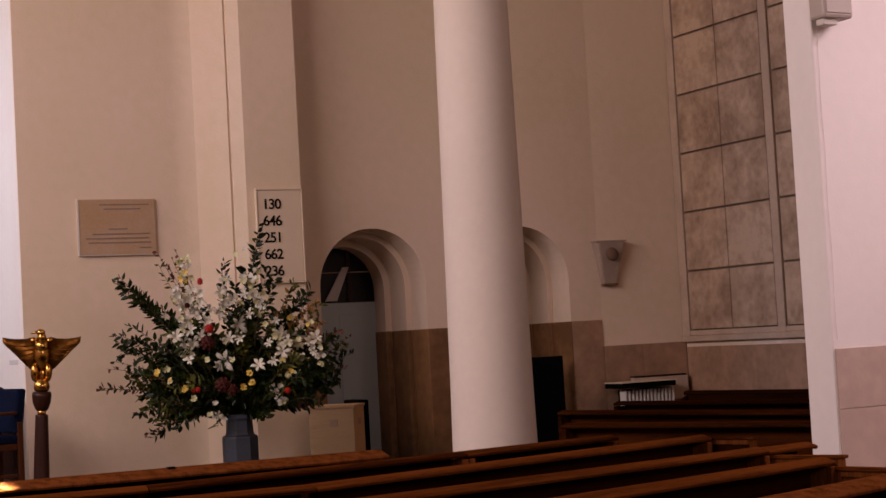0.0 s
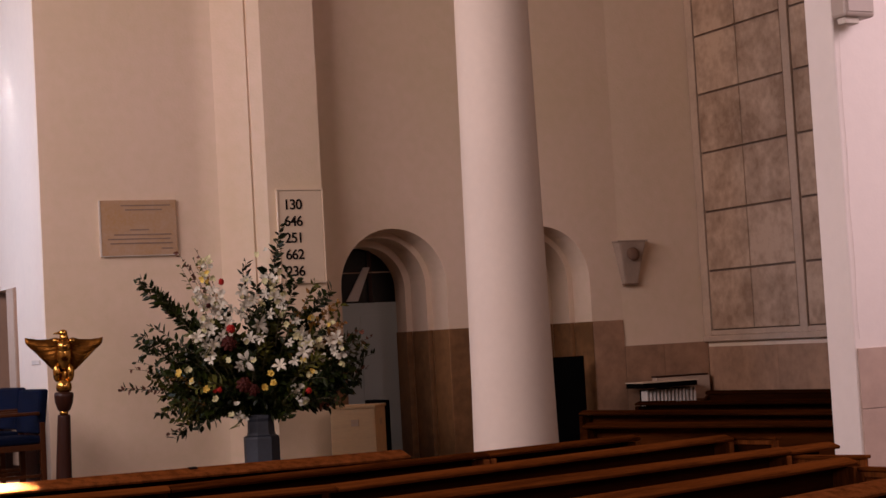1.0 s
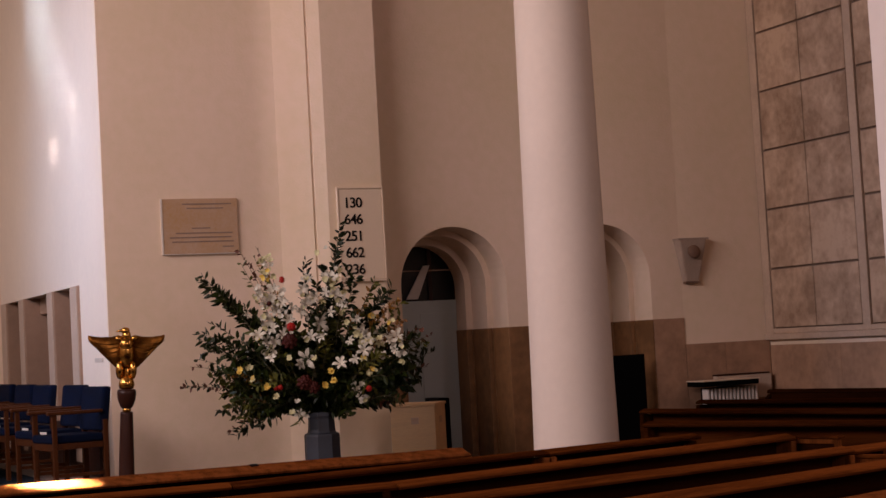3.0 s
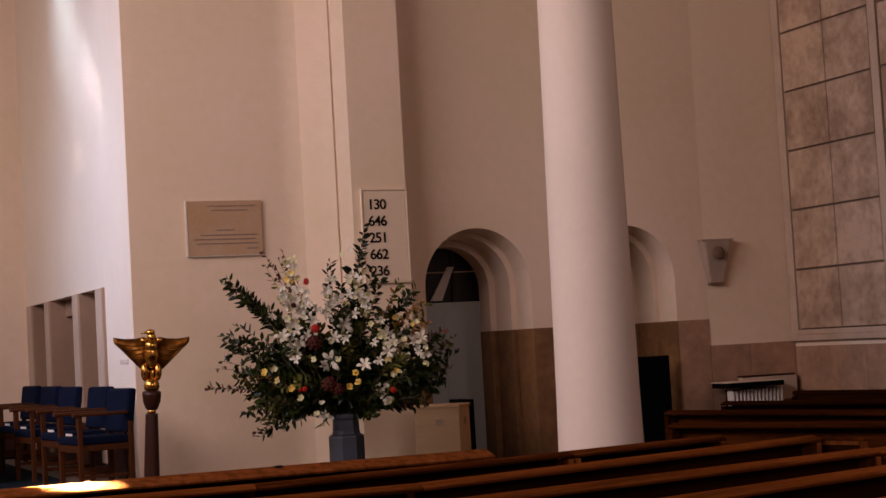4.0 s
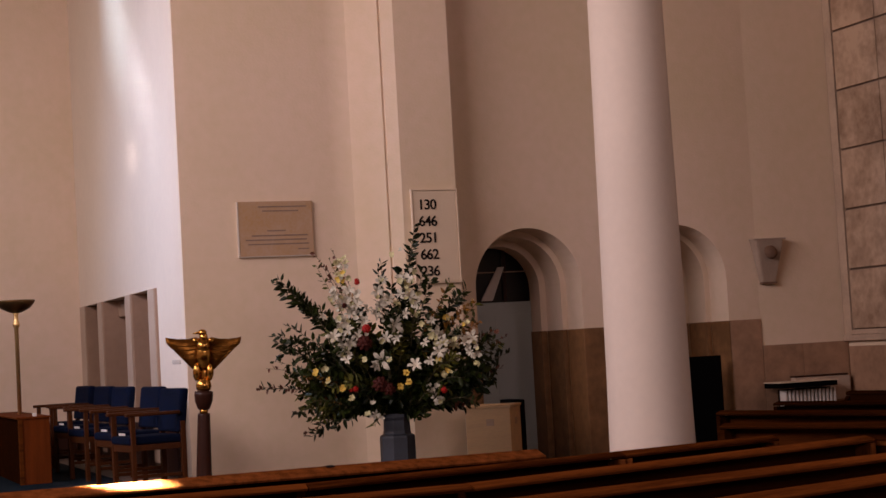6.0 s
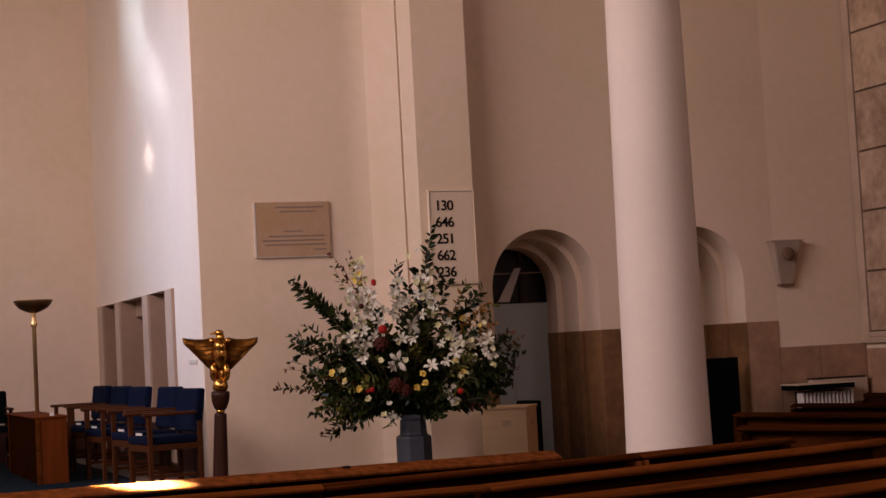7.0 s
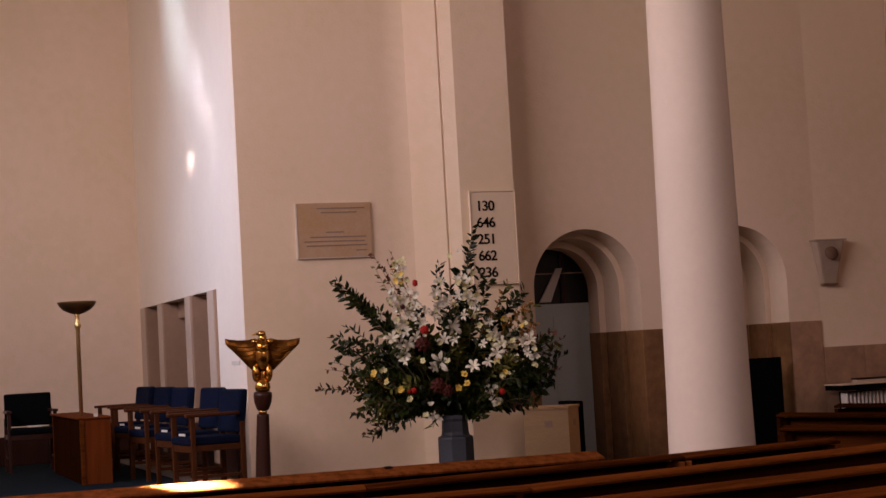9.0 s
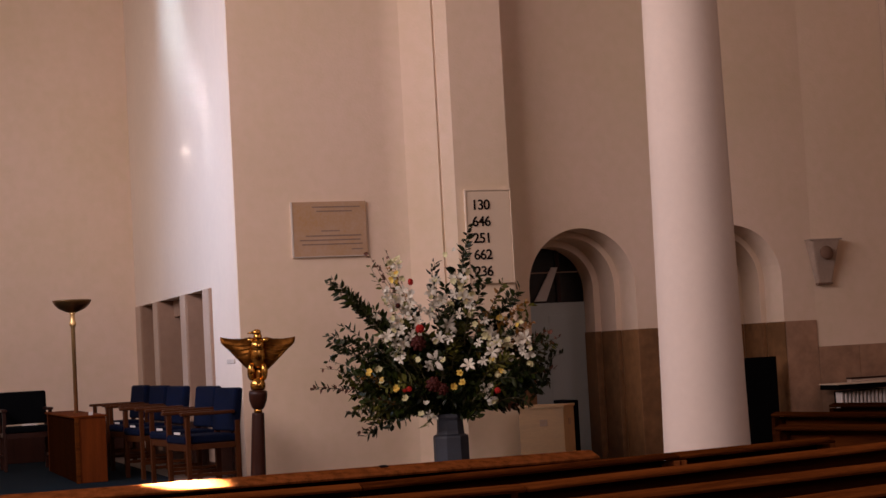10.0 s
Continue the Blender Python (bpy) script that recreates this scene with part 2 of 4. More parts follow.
def arched_wall(x0, x1, z0, z1, y0, y1, arches, steps=24):
    """A wall with round-arched openings (centre, half width, springing height) that go through it."""
    bm = bmesh.new()
    quads = []
    x = x0
    for c, h, spring in arches:
        quads.append([(x, z0), (c - h, z0), (c - h, z1), (x, z1)])
        pts = [(c - h * math.cos(math.pi * k / steps), spring + h * math.sin(math.pi * k / steps)) for k in range(steps + 1)]
        for p, q in zip(pts, pts[1:]):
            quads.append([p, q, (q[0], z1), (p[0], z1)])
        x = c + h
        # jambs below the springing belong to the neighbours' edges
    quads.append([(x, z0), (x1, z0), (x1, z1), (x, z1)])
    for q in quads:
        bm.faces.new([bm.verts.new((px, y0, pz)) for px, pz in q])
    bmesh.ops.remove_doubles(bm, verts=bm.verts, dist=1e-5)
    r = bmesh.ops.extrude_face_region(bm, geom=list(bm.faces))
    bmesh.ops.translate(bm, verts=[v for v in r["geom"] if isinstance(v, bmesh.types.BMVert)], vec=(0, y1 - y0, 0))
    return bm


def holed_wall(x0, x1, y0, y1, z1, hole):
    """A wall between x0 and x1 along y, with one rectangular opening (y0, y1, z0, z1) through it."""
    hy0, hy1, hz0, hz1 = hole
    bm = bmesh.new()
    ys, zs = (y0, hy0, hy1, y1), (0, hz0, hz1, z1)
    for i in range(3):
        for k in range(3):
            if (i, k) != (1, 1):
                bm.faces.new([bm.verts.new((x0, yy, zz)) for yy, zz in ((ys[i], zs[k]), (ys[i + 1], zs[k]), (ys[i + 1], zs[k + 1]), (ys[i], zs[k + 1]))])
    bmesh.ops.remove_doubles(bm, verts=bm.verts, dist=1e-5)
    r = bmesh.ops.extrude_face_region(bm, geom=list(bm.faces))
    bmesh.ops.translate(bm, verts=[v for v in r["geom"] if isinstance(v, bmesh.types.BMVert)], vec=(x1 - x0, 0, 0))
    return bm


def text_mesh(body, size, depth, mat, m, parent=None, name="numeral"):
    cu = bpy.data.curves.new(name, "FONT")
    cu.body, cu.size, cu.extrude, cu.offset = body, size, depth, 0.002
    tmp = bpy.data.objects.new("tmp", cu)
    scene.collection.objects.link(tmp)
    bpy.context.view_layer.update()
    me = bpy.data.meshes.new_from_object(tmp.evaluated_get(bpy.context.evaluated_depsgraph_get()))
    bpy.data.objects.remove(tmp)
    me.materials.clear()
    me.materials.append(mat)
    ob = new(name, me)
    ob.matrix_basis = m
    ob.parent = parent
    return ob


# ---- setting ----
NORTH, EAST, CEIL, SANCT = 14.9, 10.5, 9.0, 0.5
SIDE, BACK = 3.39, 20.65


def structure(name, bm, mat, label, smooth=False, category=""):
    return tagged(finish(name, bm, mat, None, smooth), label, category or name.split("_")[0], kind="structure")


floor = structure("floor", boxed(-4, EAST, -6, 16.4, -0.2, 0), FLOOR, "worn brown stone floor of the nave")
structure("platform", boxed(-4, 5.35, 12.2, BACK, 0.004, SANCT, 0.01), FLOOR, "raised stone floor of the sanctuary")
structure("steps", box(box(bmesh.new(), -4, 5.65, 11.9, 12.2, 0.004, 0.333, 0.008), -4, 5.95, 11.6, 11.9, 0.004, 0.166, 0.008), FLOOR, "two stone steps up to the sanctuary", category="step")
structure("carpet", boxed(-2.1, 2.9, 15.0, BACK - 0.02, SANCT, SANCT + 0.012), CARPET, "blue-grey carpet on the sanctuary floor")
# unseen cover over the room, its tone chosen for the bounce light
structure("ceiling", boxed(-4.4, EAST + 0.4, -6.4, BACK + 0.4, CEIL, CEIL + 0.2), CEILING_WOOD, "plain ceiling out of view, pale to bounce light")

# north wall: pier with the plaque, cove, pilaster with the hymn board
cove = [(4.85 + 0.21 * k / 12, NORTH - 0.037 * (k / 12) ** 2) for k in range(13)] + [(5.33, 14.68)]
pier_plan = [(SIDE, NORTH)] + cove + [(5.332, 14.694), (5.35, 14.694), (5.353, 14.664), (5.455, 14.60), (6.005, 14.60), (6.005, NORTH + 0.45), (SIDE + 0.52, NORTH + 0.45), (SIDE + 0.52, NORTH + 0.03), (SIDE, NORTH + 0.03)]
structure("wall_north_pier", plan_prism(pier_plan, 0.0, CEIL), PLASTER, "cream plaster pier with a curved cove and pilaster", category="wall")
ARCHES = [(6.855, 0.575, 2.155), (8.54, 0.575, 2.145)]
ORDERS = [(0.0, 0.0, 0.36), (0.06, 0.36, 0.72), (0.13, 0.72, 1.0)]
for inset, d0, d1 in ORDERS:
    structure("wall_north", arched_wall(6.005, EAST, 0, CEIL, NORTH + d0 + (0.002 if d0 else 0), NORTH + d1, [(c, h - inset, sp) for c, h, sp in ARCHES]), PLASTER, "cream plaster wall pierced by stepped round arches")
structure("wall_north_corner", plan_prism([(9.492, NORTH - 0.002), (EAST, 14.80), (EAST, NORTH - 0.002)], 0, CEIL), PLASTER, "cream plaster wall turning towards the corner", category="wall")
structure("wall_passage", boxed(5.6, EAST, NORTH + 1.9, NORTH + 2.1, 0, CEIL), PLASTER, "plaster wall behind the arches", category="wall")

# sanctuary side wall with the three-bay niche, and back wall
NY0, NY1, NZ0, NZ1 = 16.08, 20.52, 0.62, 2.335
bm = holed_wall(SIDE, SIDE + 0.5, NORTH + 0.031, BACK, CEIL, (NY0, NY1, NZ0, NZ1))
structure("wall_sanctuary_side", bm, SIDE_PAINT, "smooth white plaster side wall of the sanctuary", category="wall")
niche = structure("niche", boxed(SIDE + 0.30, SIDE + 0.48, NY0, NY1, NZ0, NZ1), NICHE, "recessed three-bay stone niche in the wall")
for y0, y1 in ((NY0, NY0 + 0.34), (17.3, 17.62), (19.0, 19.3), (NY1 - 0.35, NY1)):
    part("mullion", boxed(SIDE - 0.02, SIDE + 0.30, y0, y1, NZ0, NZ1, 0.012), NICHE_FRAME, niche)
    # lighter strip puts the window light on the mullion's front
    part("mullion_lit_strip", boxed(SIDE - 0.032, SIDE - 0.0205, y0 + 0.02, y1 - 0.02, NZ0, NZ1 - 0.004, 0.004), FRAME_STONE, niche, "pale strip for the mullion's window-lit front")
for y0, y1 in ((NY0 + 0.34, 17.3), (17.62, 19.0), (19.3, NY1 - 0.35)):
    part("head_block", boxed(SIDE + 0.16, SIDE + 0.30, y0, y1, NZ1 - 0.19, NZ1, 0.01), NICHE_FRAME, niche)
structure("wall_sanctuary_back", boxed(-2.6, SIDE + 0.5, BACK, BACK + 0.3, 0, CEIL), PLASTER, "cream plaster back wall of the sanctuary", category="wall")
structure("plinth", boxed(SIDE - 0.03, SIDE, 15.35, BACK - 0.031, SANCT + 0.012, 1.0, 0.006), POLE_WOOD, "low dark wooden plinth along the side wall")
# low dark strip across the foot of the back wall
structure("wainscot", boxed(-2.08, SIDE - 0.01, BACK - 0.03, BACK, SANCT + 0.012, 0.86, 0.006), POLE_WOOD, "low dark strip along the foot of the back wall")
# sanctuary west wall with its tall window opening
bm = holed_wall(-2.5, -2.1, NORTH, BACK, CEIL, (15.2, 18.95, 2.9, 6.9))
structure("wall_sanctuary_west", bm, PLASTER, "cream plaster wall with a tall window", category="wall")
structure("wall_north_west", boxed(-4.4, -2.1, NORTH, NORTH + 0.4, 0, CEIL), PLASTER, "cream plaster wall beside the sanctuary", category="wall")
bm = holed_wall(-4.4, -4.0, -6, NORTH, CEIL, (5.3, 13.7, 4.4, 7.6))
structure("wall_west", bm, PLASTER, "cream plaster wall with a wide high window", category="wall")
# unseen end wall, opened only for the south fill lamp
bm = bmesh.new()
for x0, x1, z0, z1 in ((-4.4, 0.0, 0, CEIL), (6.0, EAST + 0.4, 0, CEIL), (0.0, 6.0, 0, 4.6), (0.0, 6.0, 7.4, CEIL)):
    box(bm, x0, x1, -6.4, -6, z0, z1)
structure("wall_south", bm, PLASTER, "cream plaster end wall with an opening for the fill lamp", category="wall")
# opening out of view, added for the east fill lamp
bm = holed_wall(EAST, EAST + 0.4, -6, NORTH + 2.1, CEIL, (2.3, 6.5, 4.6, 7.4))
structure("wall_east", bm, PLASTER, "plaster wall behind stone panelling")

# near pier
# extended out of view to x 9.4 to block the east fill lamp
pier = structure("pier", boxed(6.76, 9.4, 8.0, 8.26, 0, CEIL, 0.012), PIER_PAINT, "tall white plaster pier with a stone dado")
for z0, z1 in ((0, 0.50), (0.503, 1.03), (1.033, 1.405)):
    part("dado_slab", boxed(6.775, 9.4, 7.985, 8.0, z0, z1, 0.003), PIER_DADO, pier, "pinkish stone dado")

# tapered column
structure("column", lathe([(0.40, 0.0), (0.40, 0.10), (0.345, 0.16), (0.335, 0.5), (0.322, 1.2), (0.311, 2.2), (0.300, 3.2), (0.290, 4.2), (0.262, 6.0), (0.25, 8.4), (0.36, 8.7), (0.36, CEIL)], 64, m=Matrix.Translation((6.16, 11.3, 0))), COLUMN_PAINT, "smooth white tapered round column", True)

# dado slabs on the arched wall and in the reveals
HI, LO = 1.705, 1.425
dado = structure("dado", boxed(9.12, 9.49, NORTH - 0.014, NORTH, 0, HI, 0.003), CORNER_DADO, "polished brown stone dado")
for x0, x1 in ((6.02, 6.275), (7.425, 7.68), (7.684, 7.96)):
    part("slab", boxed(x0, x1, NORTH - 0.014, NORTH, 0, HI, 0.003), DADO, dado)
for c, h, sp in ARCHES:
    for sgn in (-1, 1):
        for k, (inset, d0, d1) in enumerate(ORDERS):
            e = c + sgn * (h - inset)
            part("slab", boxed(min(e, e - sgn * 0.012), max(e, e - sgn * 0.012), NORTH + d0 - 0.012, NORTH + d1 - 0.014, 0, HI, 0.003), DADO, dado)
            if k:
                o = c + sgn * (h - ORDERS[k - 1][0] - 0.013)
                part("slab", boxed(min(o, e), max(o, e), NORTH + d0 - 0.012, NORTH + d0 - 0.001, 0, HI, 0.003), DADO, dado)
for x0, x1 in ((9.494, 9.95), (9.954, EAST - 0.016)):
    y0, y1 = (NORTH - 0.002 - (x - 9.492) * 0.098 / 1.008 for x in (x0, x1))
    part("slab", plan_prism([(x0, y0 - 0.014), (x1, y1 - 0.014), (x1, y1 - 0.001), (x0, y0 - 0.001)], 0, LO), CORNER_DADO, dado)
y = 14.78
while y > 7.0:
    part("slab", boxed(EAST - 0.014, EAST, y - 1.19, y, 0, LO - 0.06, 0.003), CORNER_DADO, dado)
    y -= 1.194

# stone panelling on the east wall
panelling = structure("panelling", boxed(EAST - 0.010, EAST, 7.0, 14.79, LO + 0.06, 7.2), JOINT, "grid of mottled stone panels with dark joints")
part("ledge", boxed(EAST - 0.07, EAST, 7.0, 14.79, LO - 0.005, LO + 0.058, 0.006), STRIP_STONE, panelling, "projecting stone ledge")
ROW, BASE = 0.635, 1.55
bay = 14.655
while bay > 8.0:
    part("frame_strip", boxed(EAST - 0.05, EAST - 0.010, bay - 1.612, bay - 1.492, BASE - 0.07, 7.2, 0.006), STRIP_STONE, panelling)
    for k in range(8):
        z0 = BASE + k * ROW
        for y1, y0 in ((bay - 0.015, bay - 0.742), (bay - 0.754, bay - 1.478)):
            ob = part("panel", boxed(EAST - 0.045, EAST - 0.010, y0, y1, z0, z0 + ROW - 0.022, 0.006), PANEL, panelling)
    bay -= 1.625
part("edge_strip", boxed(EAST - 0.05, EAST - 0.010, 14.662, 14.79, BASE - 0.07, 7.2, 0.005), STRIP_STONE, panelling)
part("bottom_strip", boxed(EAST - 0.045, EAST - 0.010, 7.0, 14.664, LO + 0.06, BASE - 0.012, 0.005), STRIP_STONE, panelling)

# door and fanlight behind the first arch
door = structure("door_1", boxed(6.30, 7.40, 15.86, 15.91, 0.0, 2.03, 0.004), DOOR_GREY, "blue-grey painted door under a dark fanlight")
part("panel", boxed(6.42, 6.82, 15.852, 15.86, 0.2, 1.9, 0.003), DOOR_GREY, door)
part("panel", boxed(6.88, 7.28, 15.852, 15.86, 0.2, 1.9, 0.003), DOOR_GREY, door)
fan = structure("window_1", boxed(6.30, 7.40, 15.87, 15.885, 2.03, 2.75), GLASS, "dark arched fanlight with a pale diagonal bar")
bm = prism([(6.73, 2.05), (6.86, 2.05), (7.01, 2.40), (6.94, 2.40)], 15.84, 15.86)
part("bar", bm, WHITE_PAINT, fan, "pale diagonal bar")
part("bar", boxed(6.7, 7.3, 15.845, 15.865, 2.34, 2.352), NICHE_FRAME, fan)
part("bar", boxed(6.99, 7.03, 15.845, 15.866, 2.03, 2.7), POLE_WOOD, fan)
structure("passage_screen", boxed(7.95, 9.07, 15.86, 15.9, 0, 2.75), PLASTER, "plaster infill behind the second arch", category="wall")

# ---- things ----


def pew(a, b, group, label, z=0.90, end_a=True, end_b=True, wood=None, back_wood=None, lip=0.082):
    """A long oak bench with its back towards -y, from a to b in plan."""
    a, b = Vector((*a, 0)), Vector((*b, 0))
    d = b - a
    n = d.length
    rail_wood = wood or WOOD
    root = empty("pew", Matrix.Translation(a) @ Matrix.Rotation(math.atan2(d.y, d.x), 4, "Z"), label=label, category="pew", group=group)
    bm = bmesh.new()
    out = [(0.0, z), (-0.02, z - 0.002), (0.006 - lip, z - 0.23 * lip), (-lip, z - 0.23 * lip - 0.008), (0.006 - lip, z - 0.23 * lip - 0.02), (0.06, z - 0.046), (0.072, z - 0.03), (0.06, z - 0.006)]
    lo, hi = [bm.verts.new((-0.004, yy, zz)) for yy, zz in out], [bm.verts.new((n + 0.004, yy, zz)) for yy, zz in out]
    bm.faces.new(lo)
    bm.faces.new(hi[::-1])
    for i in range(len(out)):
        j = (i + 1) % len(out)
        bm.faces.new((lo[i], hi[i], hi[j], lo[j]))
    part("top_rail", bm, rail_wood, root, "sloping polished oak top rail")
    # by default back and ledge carry the shade under the rail as colour
    part("back", boxed(0.03, n - 0.03, 0.042, 0.062, 0.12, z - 0.045, 0.003), back_wood or SHADE_OAK, root, "" if back_wood else "back board darkened for the shade under the rail")
    part("book_ledge", boxed(0.03, n - 0.03, -0.075, 0.041, 0.60, 0.622, 0.004), back_wood or SHADE_OAK, root)
    part("seat", boxed(0.03, n - 0.03, 0.063, 0.44, 0.41, 0.445, 0.008), rail_wood, root)
    for x in ([0.0] if end_a else []) + ([n - 0.045] if end_b else []):
        out = [(-0.085, 0.0), (0.46, 0.0), (0.46, 0.45), (0.36, 0.62), (0.07, z - 0.05), (-0.085, z - 0.046)]
        bm = bmesh.new()
        lo = [bm.verts.new((x, yy, zz)) for yy, zz in out]
        hi = [bm.verts.new((x + 0.045, yy, zz)) for yy, zz in out]
        bm.faces.new(lo)
        bm.faces.new(hi[::-1])
        for i in range(len(out)):
            j = (i + 1) % len(out)
            bm.faces.new((lo[i], hi[i], hi[j], lo[j]))
        bmesh.ops.bevel(bm, geom=list(bm.edges), offset=0.004, segments=1, affect="EDGES")
        part("end_panel", bm, wood or WOOD_LIT, root)
    return root


NAVE = "nave pews"
DARK_PEW = "dark reddish oak pew with a polished top rail"
# the front pew's sunlight is partly in its lighter oak
pew((-1.2, 10.0), (4.53, 9.90), NAVE, "long oak front pew, lightened as if sunlit", wood=WOOD_LIT, lip=0.16)
pew((-1.2, 8.92), (2.6, 8.74), NAVE, DARK_PEW, end_b=False, lip=0.075)
pew((2.602, 8.74), (4.72, 9.12), NAVE, "dark oak pew turning towards the centre", end_a=False, lip=0.075)
pew((4.73, 9.125), (6.0, 9.40), NAVE, "short dark oak pew abutting a longer one")
pew((-1.2, 7.9), (3.2, 7.87), NAVE, DARK_PEW, end_b=False)
pew((3.202, 7.87), (6.24, 8.70), NAVE, "dark oak pew turning towards the centre", end_a=False)
pew((-1.2, 6.04), (5.75, 7.49), NAVE, DARK_PEW)
pew((5.753, 7.491), (6.16, 7.576), NAVE, "short dark oak pew abutting a longer one", 0.895, False, False)
pew((-1.2, 4.75), (5.48, 6.626), NAVE, DARK_PEW)
# lighter oak stands for the light falling on this pew
pew((0.0, 3.95), (5.15, 5.67), NAVE, "oak pew with a broad top rail, lightened as if lit", wood=WOOD_LIT, lip=0.11)
TRANSEPT = "transept pews"
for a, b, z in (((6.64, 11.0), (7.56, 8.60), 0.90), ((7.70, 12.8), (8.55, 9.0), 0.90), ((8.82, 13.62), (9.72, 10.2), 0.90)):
    pew(a, b, TRANSEPT, "reddish oak pew in the transept, darkened as in shade", z, wood=TRANSEPT_OAK, back_wood=TRANSEPT_OAK)
# rail and boards in the deep shade tone
pew((10.36, 11.9), (9.96, 14.06), TRANSEPT, "oak pew before the stone wall, darkened as in shade", 0.93, wood=SHADE_OAK)



def bench_end(a, b, z, label, lit):
    """A framed oak panel across the ends of the pews, from a to b in plan."""
    d = Vector((*b, 0)) - Vector((*a, 0))
    n = d.length
    root = empty("pew_end_panel", Matrix.Translation((*a, 0)) @ Matrix.Rotation(math.atan2(d.y, d.x), 4, "Z"), label=label, category="desk", group="prayer desks")
    # wide pew end; lit picks the light or the shaded oak tone
    part("panel", boxed(0.03, n - 0.03, 0.0, 0.02, 0.10, z - 0.035, 0.003), WOOD_LIT if lit else SHADE_OAK, root, "" if lit else "recessed panel darkened as in shade")
    for x0, x1, z0, z1 in ((0.0, 0.03, 0.0, z - 0.02), (n - 0.03, n, 0.0, z - 0.02), (0.031, n - 0.031, z - 0.05, z - 0.02), (0.031, n - 0.031, 0.05, 0.10)):
        part("frame", boxed(x0, x1, -0.012, 0.03, z0, z1, 0.003), WOOD_LIT, root)
    part("cap", boxed(-0.01, n + 0.01, -0.022, 0.05, z - 0.019, z, 0.005), WOOD, root)


bench_end((6.28, 8.70), (6.385, 8.35), 0.885, "wide oak pew end with a framed panel darkened as in shade", False)
bench_end((5.80, 7.44), (5.99, 7.06), 0.85, "wide oak pew end with a reddish panel coloured as lit", True)
bench_end((5.51, 6.55), (5.66, 5.95), 0.85, "wide oak pew end with a reddish panel coloured as lit", True)

# small things on the pews and the wall
hb = empty("hymn_book", pose(3.12, 9.90, 0.889, 13, 0, 4), label="small dark hymn book lying on the pew rail", category="book")
part("cover", boxed(-0.026, 0.026, -0.02, 0.02, 0, 0.012, 0.002), BLACK, hb)
part("pages", boxed(-0.023, 0.027, -0.017, 0.017, 0.002, 0.010, 0.001), WHITE_PAINT, hb)
plate = empty("wall_plate", Matrix.Translation((SIDE, 15.32, 1.60)), label="small white wall plate beside the corner", category="wall plate")
part("plate", boxed(-0.012, 0, -0.16, 0.16, -0.02, 0.02, 0.003), WHITE_PAINT, plate)

# plaque
plaque = empty("plaque", Matrix.Translation((4.285, NORTH, 2.79)), label="brown stone memorial plaque with faint lettering on the wall", category="plaque")
part("slab", boxed(-0.358, 0.358, -0.03, 0, -0.255, 0.255, 0.004), PLAQUE, plaque)
part("edge", boxed(-0.372, -0.359, -0.034, 0, -0.262, 0.255, 0.002), WHITE_PAINT, plaque, "pale left edge")
part("edge", boxed(-0.358, 0.358, -0.034, 0, -0.264, -0.2555, 0.002), WHITE_PAINT, plaque)
for z, x0, x1 in ((0.205, -0.17, 0.30), (0.165, -0.13, 0.22), (-0.02, -0.09, 0.09), (-0.065, -0.24, 0.30), (-0.105, -0.30, 0.29), (-0.145, -0.28, 0.31), (-0.195, 0.20, 0.31)):
    part("inscription_line", boxed(x0, x1, -0.0335, -0.0302, z - 0.006, z + 0.006), PLAQUE_INK, plaque)

# hymn board
board = empty("hymn_board", Matrix.Translation((5.765, 14.60, 2.655)), label="cream hymn board with five rows of black numerals", category="hymn board")
part("panel", boxed(-0.222, 0.222, -0.03, 0, -0.432, 0.432, 0.006), BOARD, board)
for x0, x1, z0, z1 in ((-0.235, 0.235, 0.433, 0.45), (-0.235, 0.235, -0.45, -0.433), (-0.235, -0.223, -0.432, 0.432), (0.223, 0.235, -0.432, 0.432)):
    part("moulding", boxed(x0, x1, -0.04, 0, z0, z1, 0.003), BOARD, board)
for k, row in enumerate(("130", "646", "251", "662", "236")):
    for i, ch in enumerate(row):
        text_mesh(ch, 0.135, 0.003, INK, pose(-0.172 + i * 0.062, -0.033, 0.255 - 0.158 * k, 90, 0, 0), board)

# sconce
sc = empty("wall_sconce", pose(9.595, 14.888, 2.08, 0, 0, -4), label="tapered plaster wall light on the wall", category="wall light")
bm = bmesh.new()
lo = [bm.verts.new(p) for p in ((-0.09, 0, 0), (0.09, 0, 0), (0.07, -0.06, 0), (-0.07, -0.06, 0))]
hi = [bm.verts.new(p) for p in ((-0.178, 0, 0.455), (0.178, 0, 0.455), (0.155, -0.13, 0.455), (-0.155, -0.13, 0.455))]
bm.faces.new(lo[::-1])
bm.faces.new(hi)
for i in range(4):
    j = (i + 1) % 4
    bm.faces.new((lo[i], lo[j], hi[j], hi[i]))
bmesh.ops.bevel(bm, geom=list(bm.edges), offset=0.008, segments=2, affect="EDGES")
part("shade", bm, SCONCE_STONE, sc)
part("cap", boxed(-0.182, 0.182, -0.134, 0, 0.446, 0.462, 0.004), SCONCE_STONE, sc)
part("foot", boxed(-0.086, 0.086, -0.064, 0, -0.014, 0.006, 0.003), NICHE, sc)
part("boss", lathe([(0.01, 0), (0.060, 0.006), (0.076, 0.03), (0.060, 0.052), (0.014, 0.062)], 24, m=pose(0, -0.096, 0.31, 78, 0, 0)), NICHE, sc, "dark grey oval boss", True)

# loudspeaker on the pier
spk = empty("loudspeaker", Matrix.Translation((6.845, 8.0, 3.405)), label="pale grey loudspeaker on a wall bracket", category="loudspeaker")
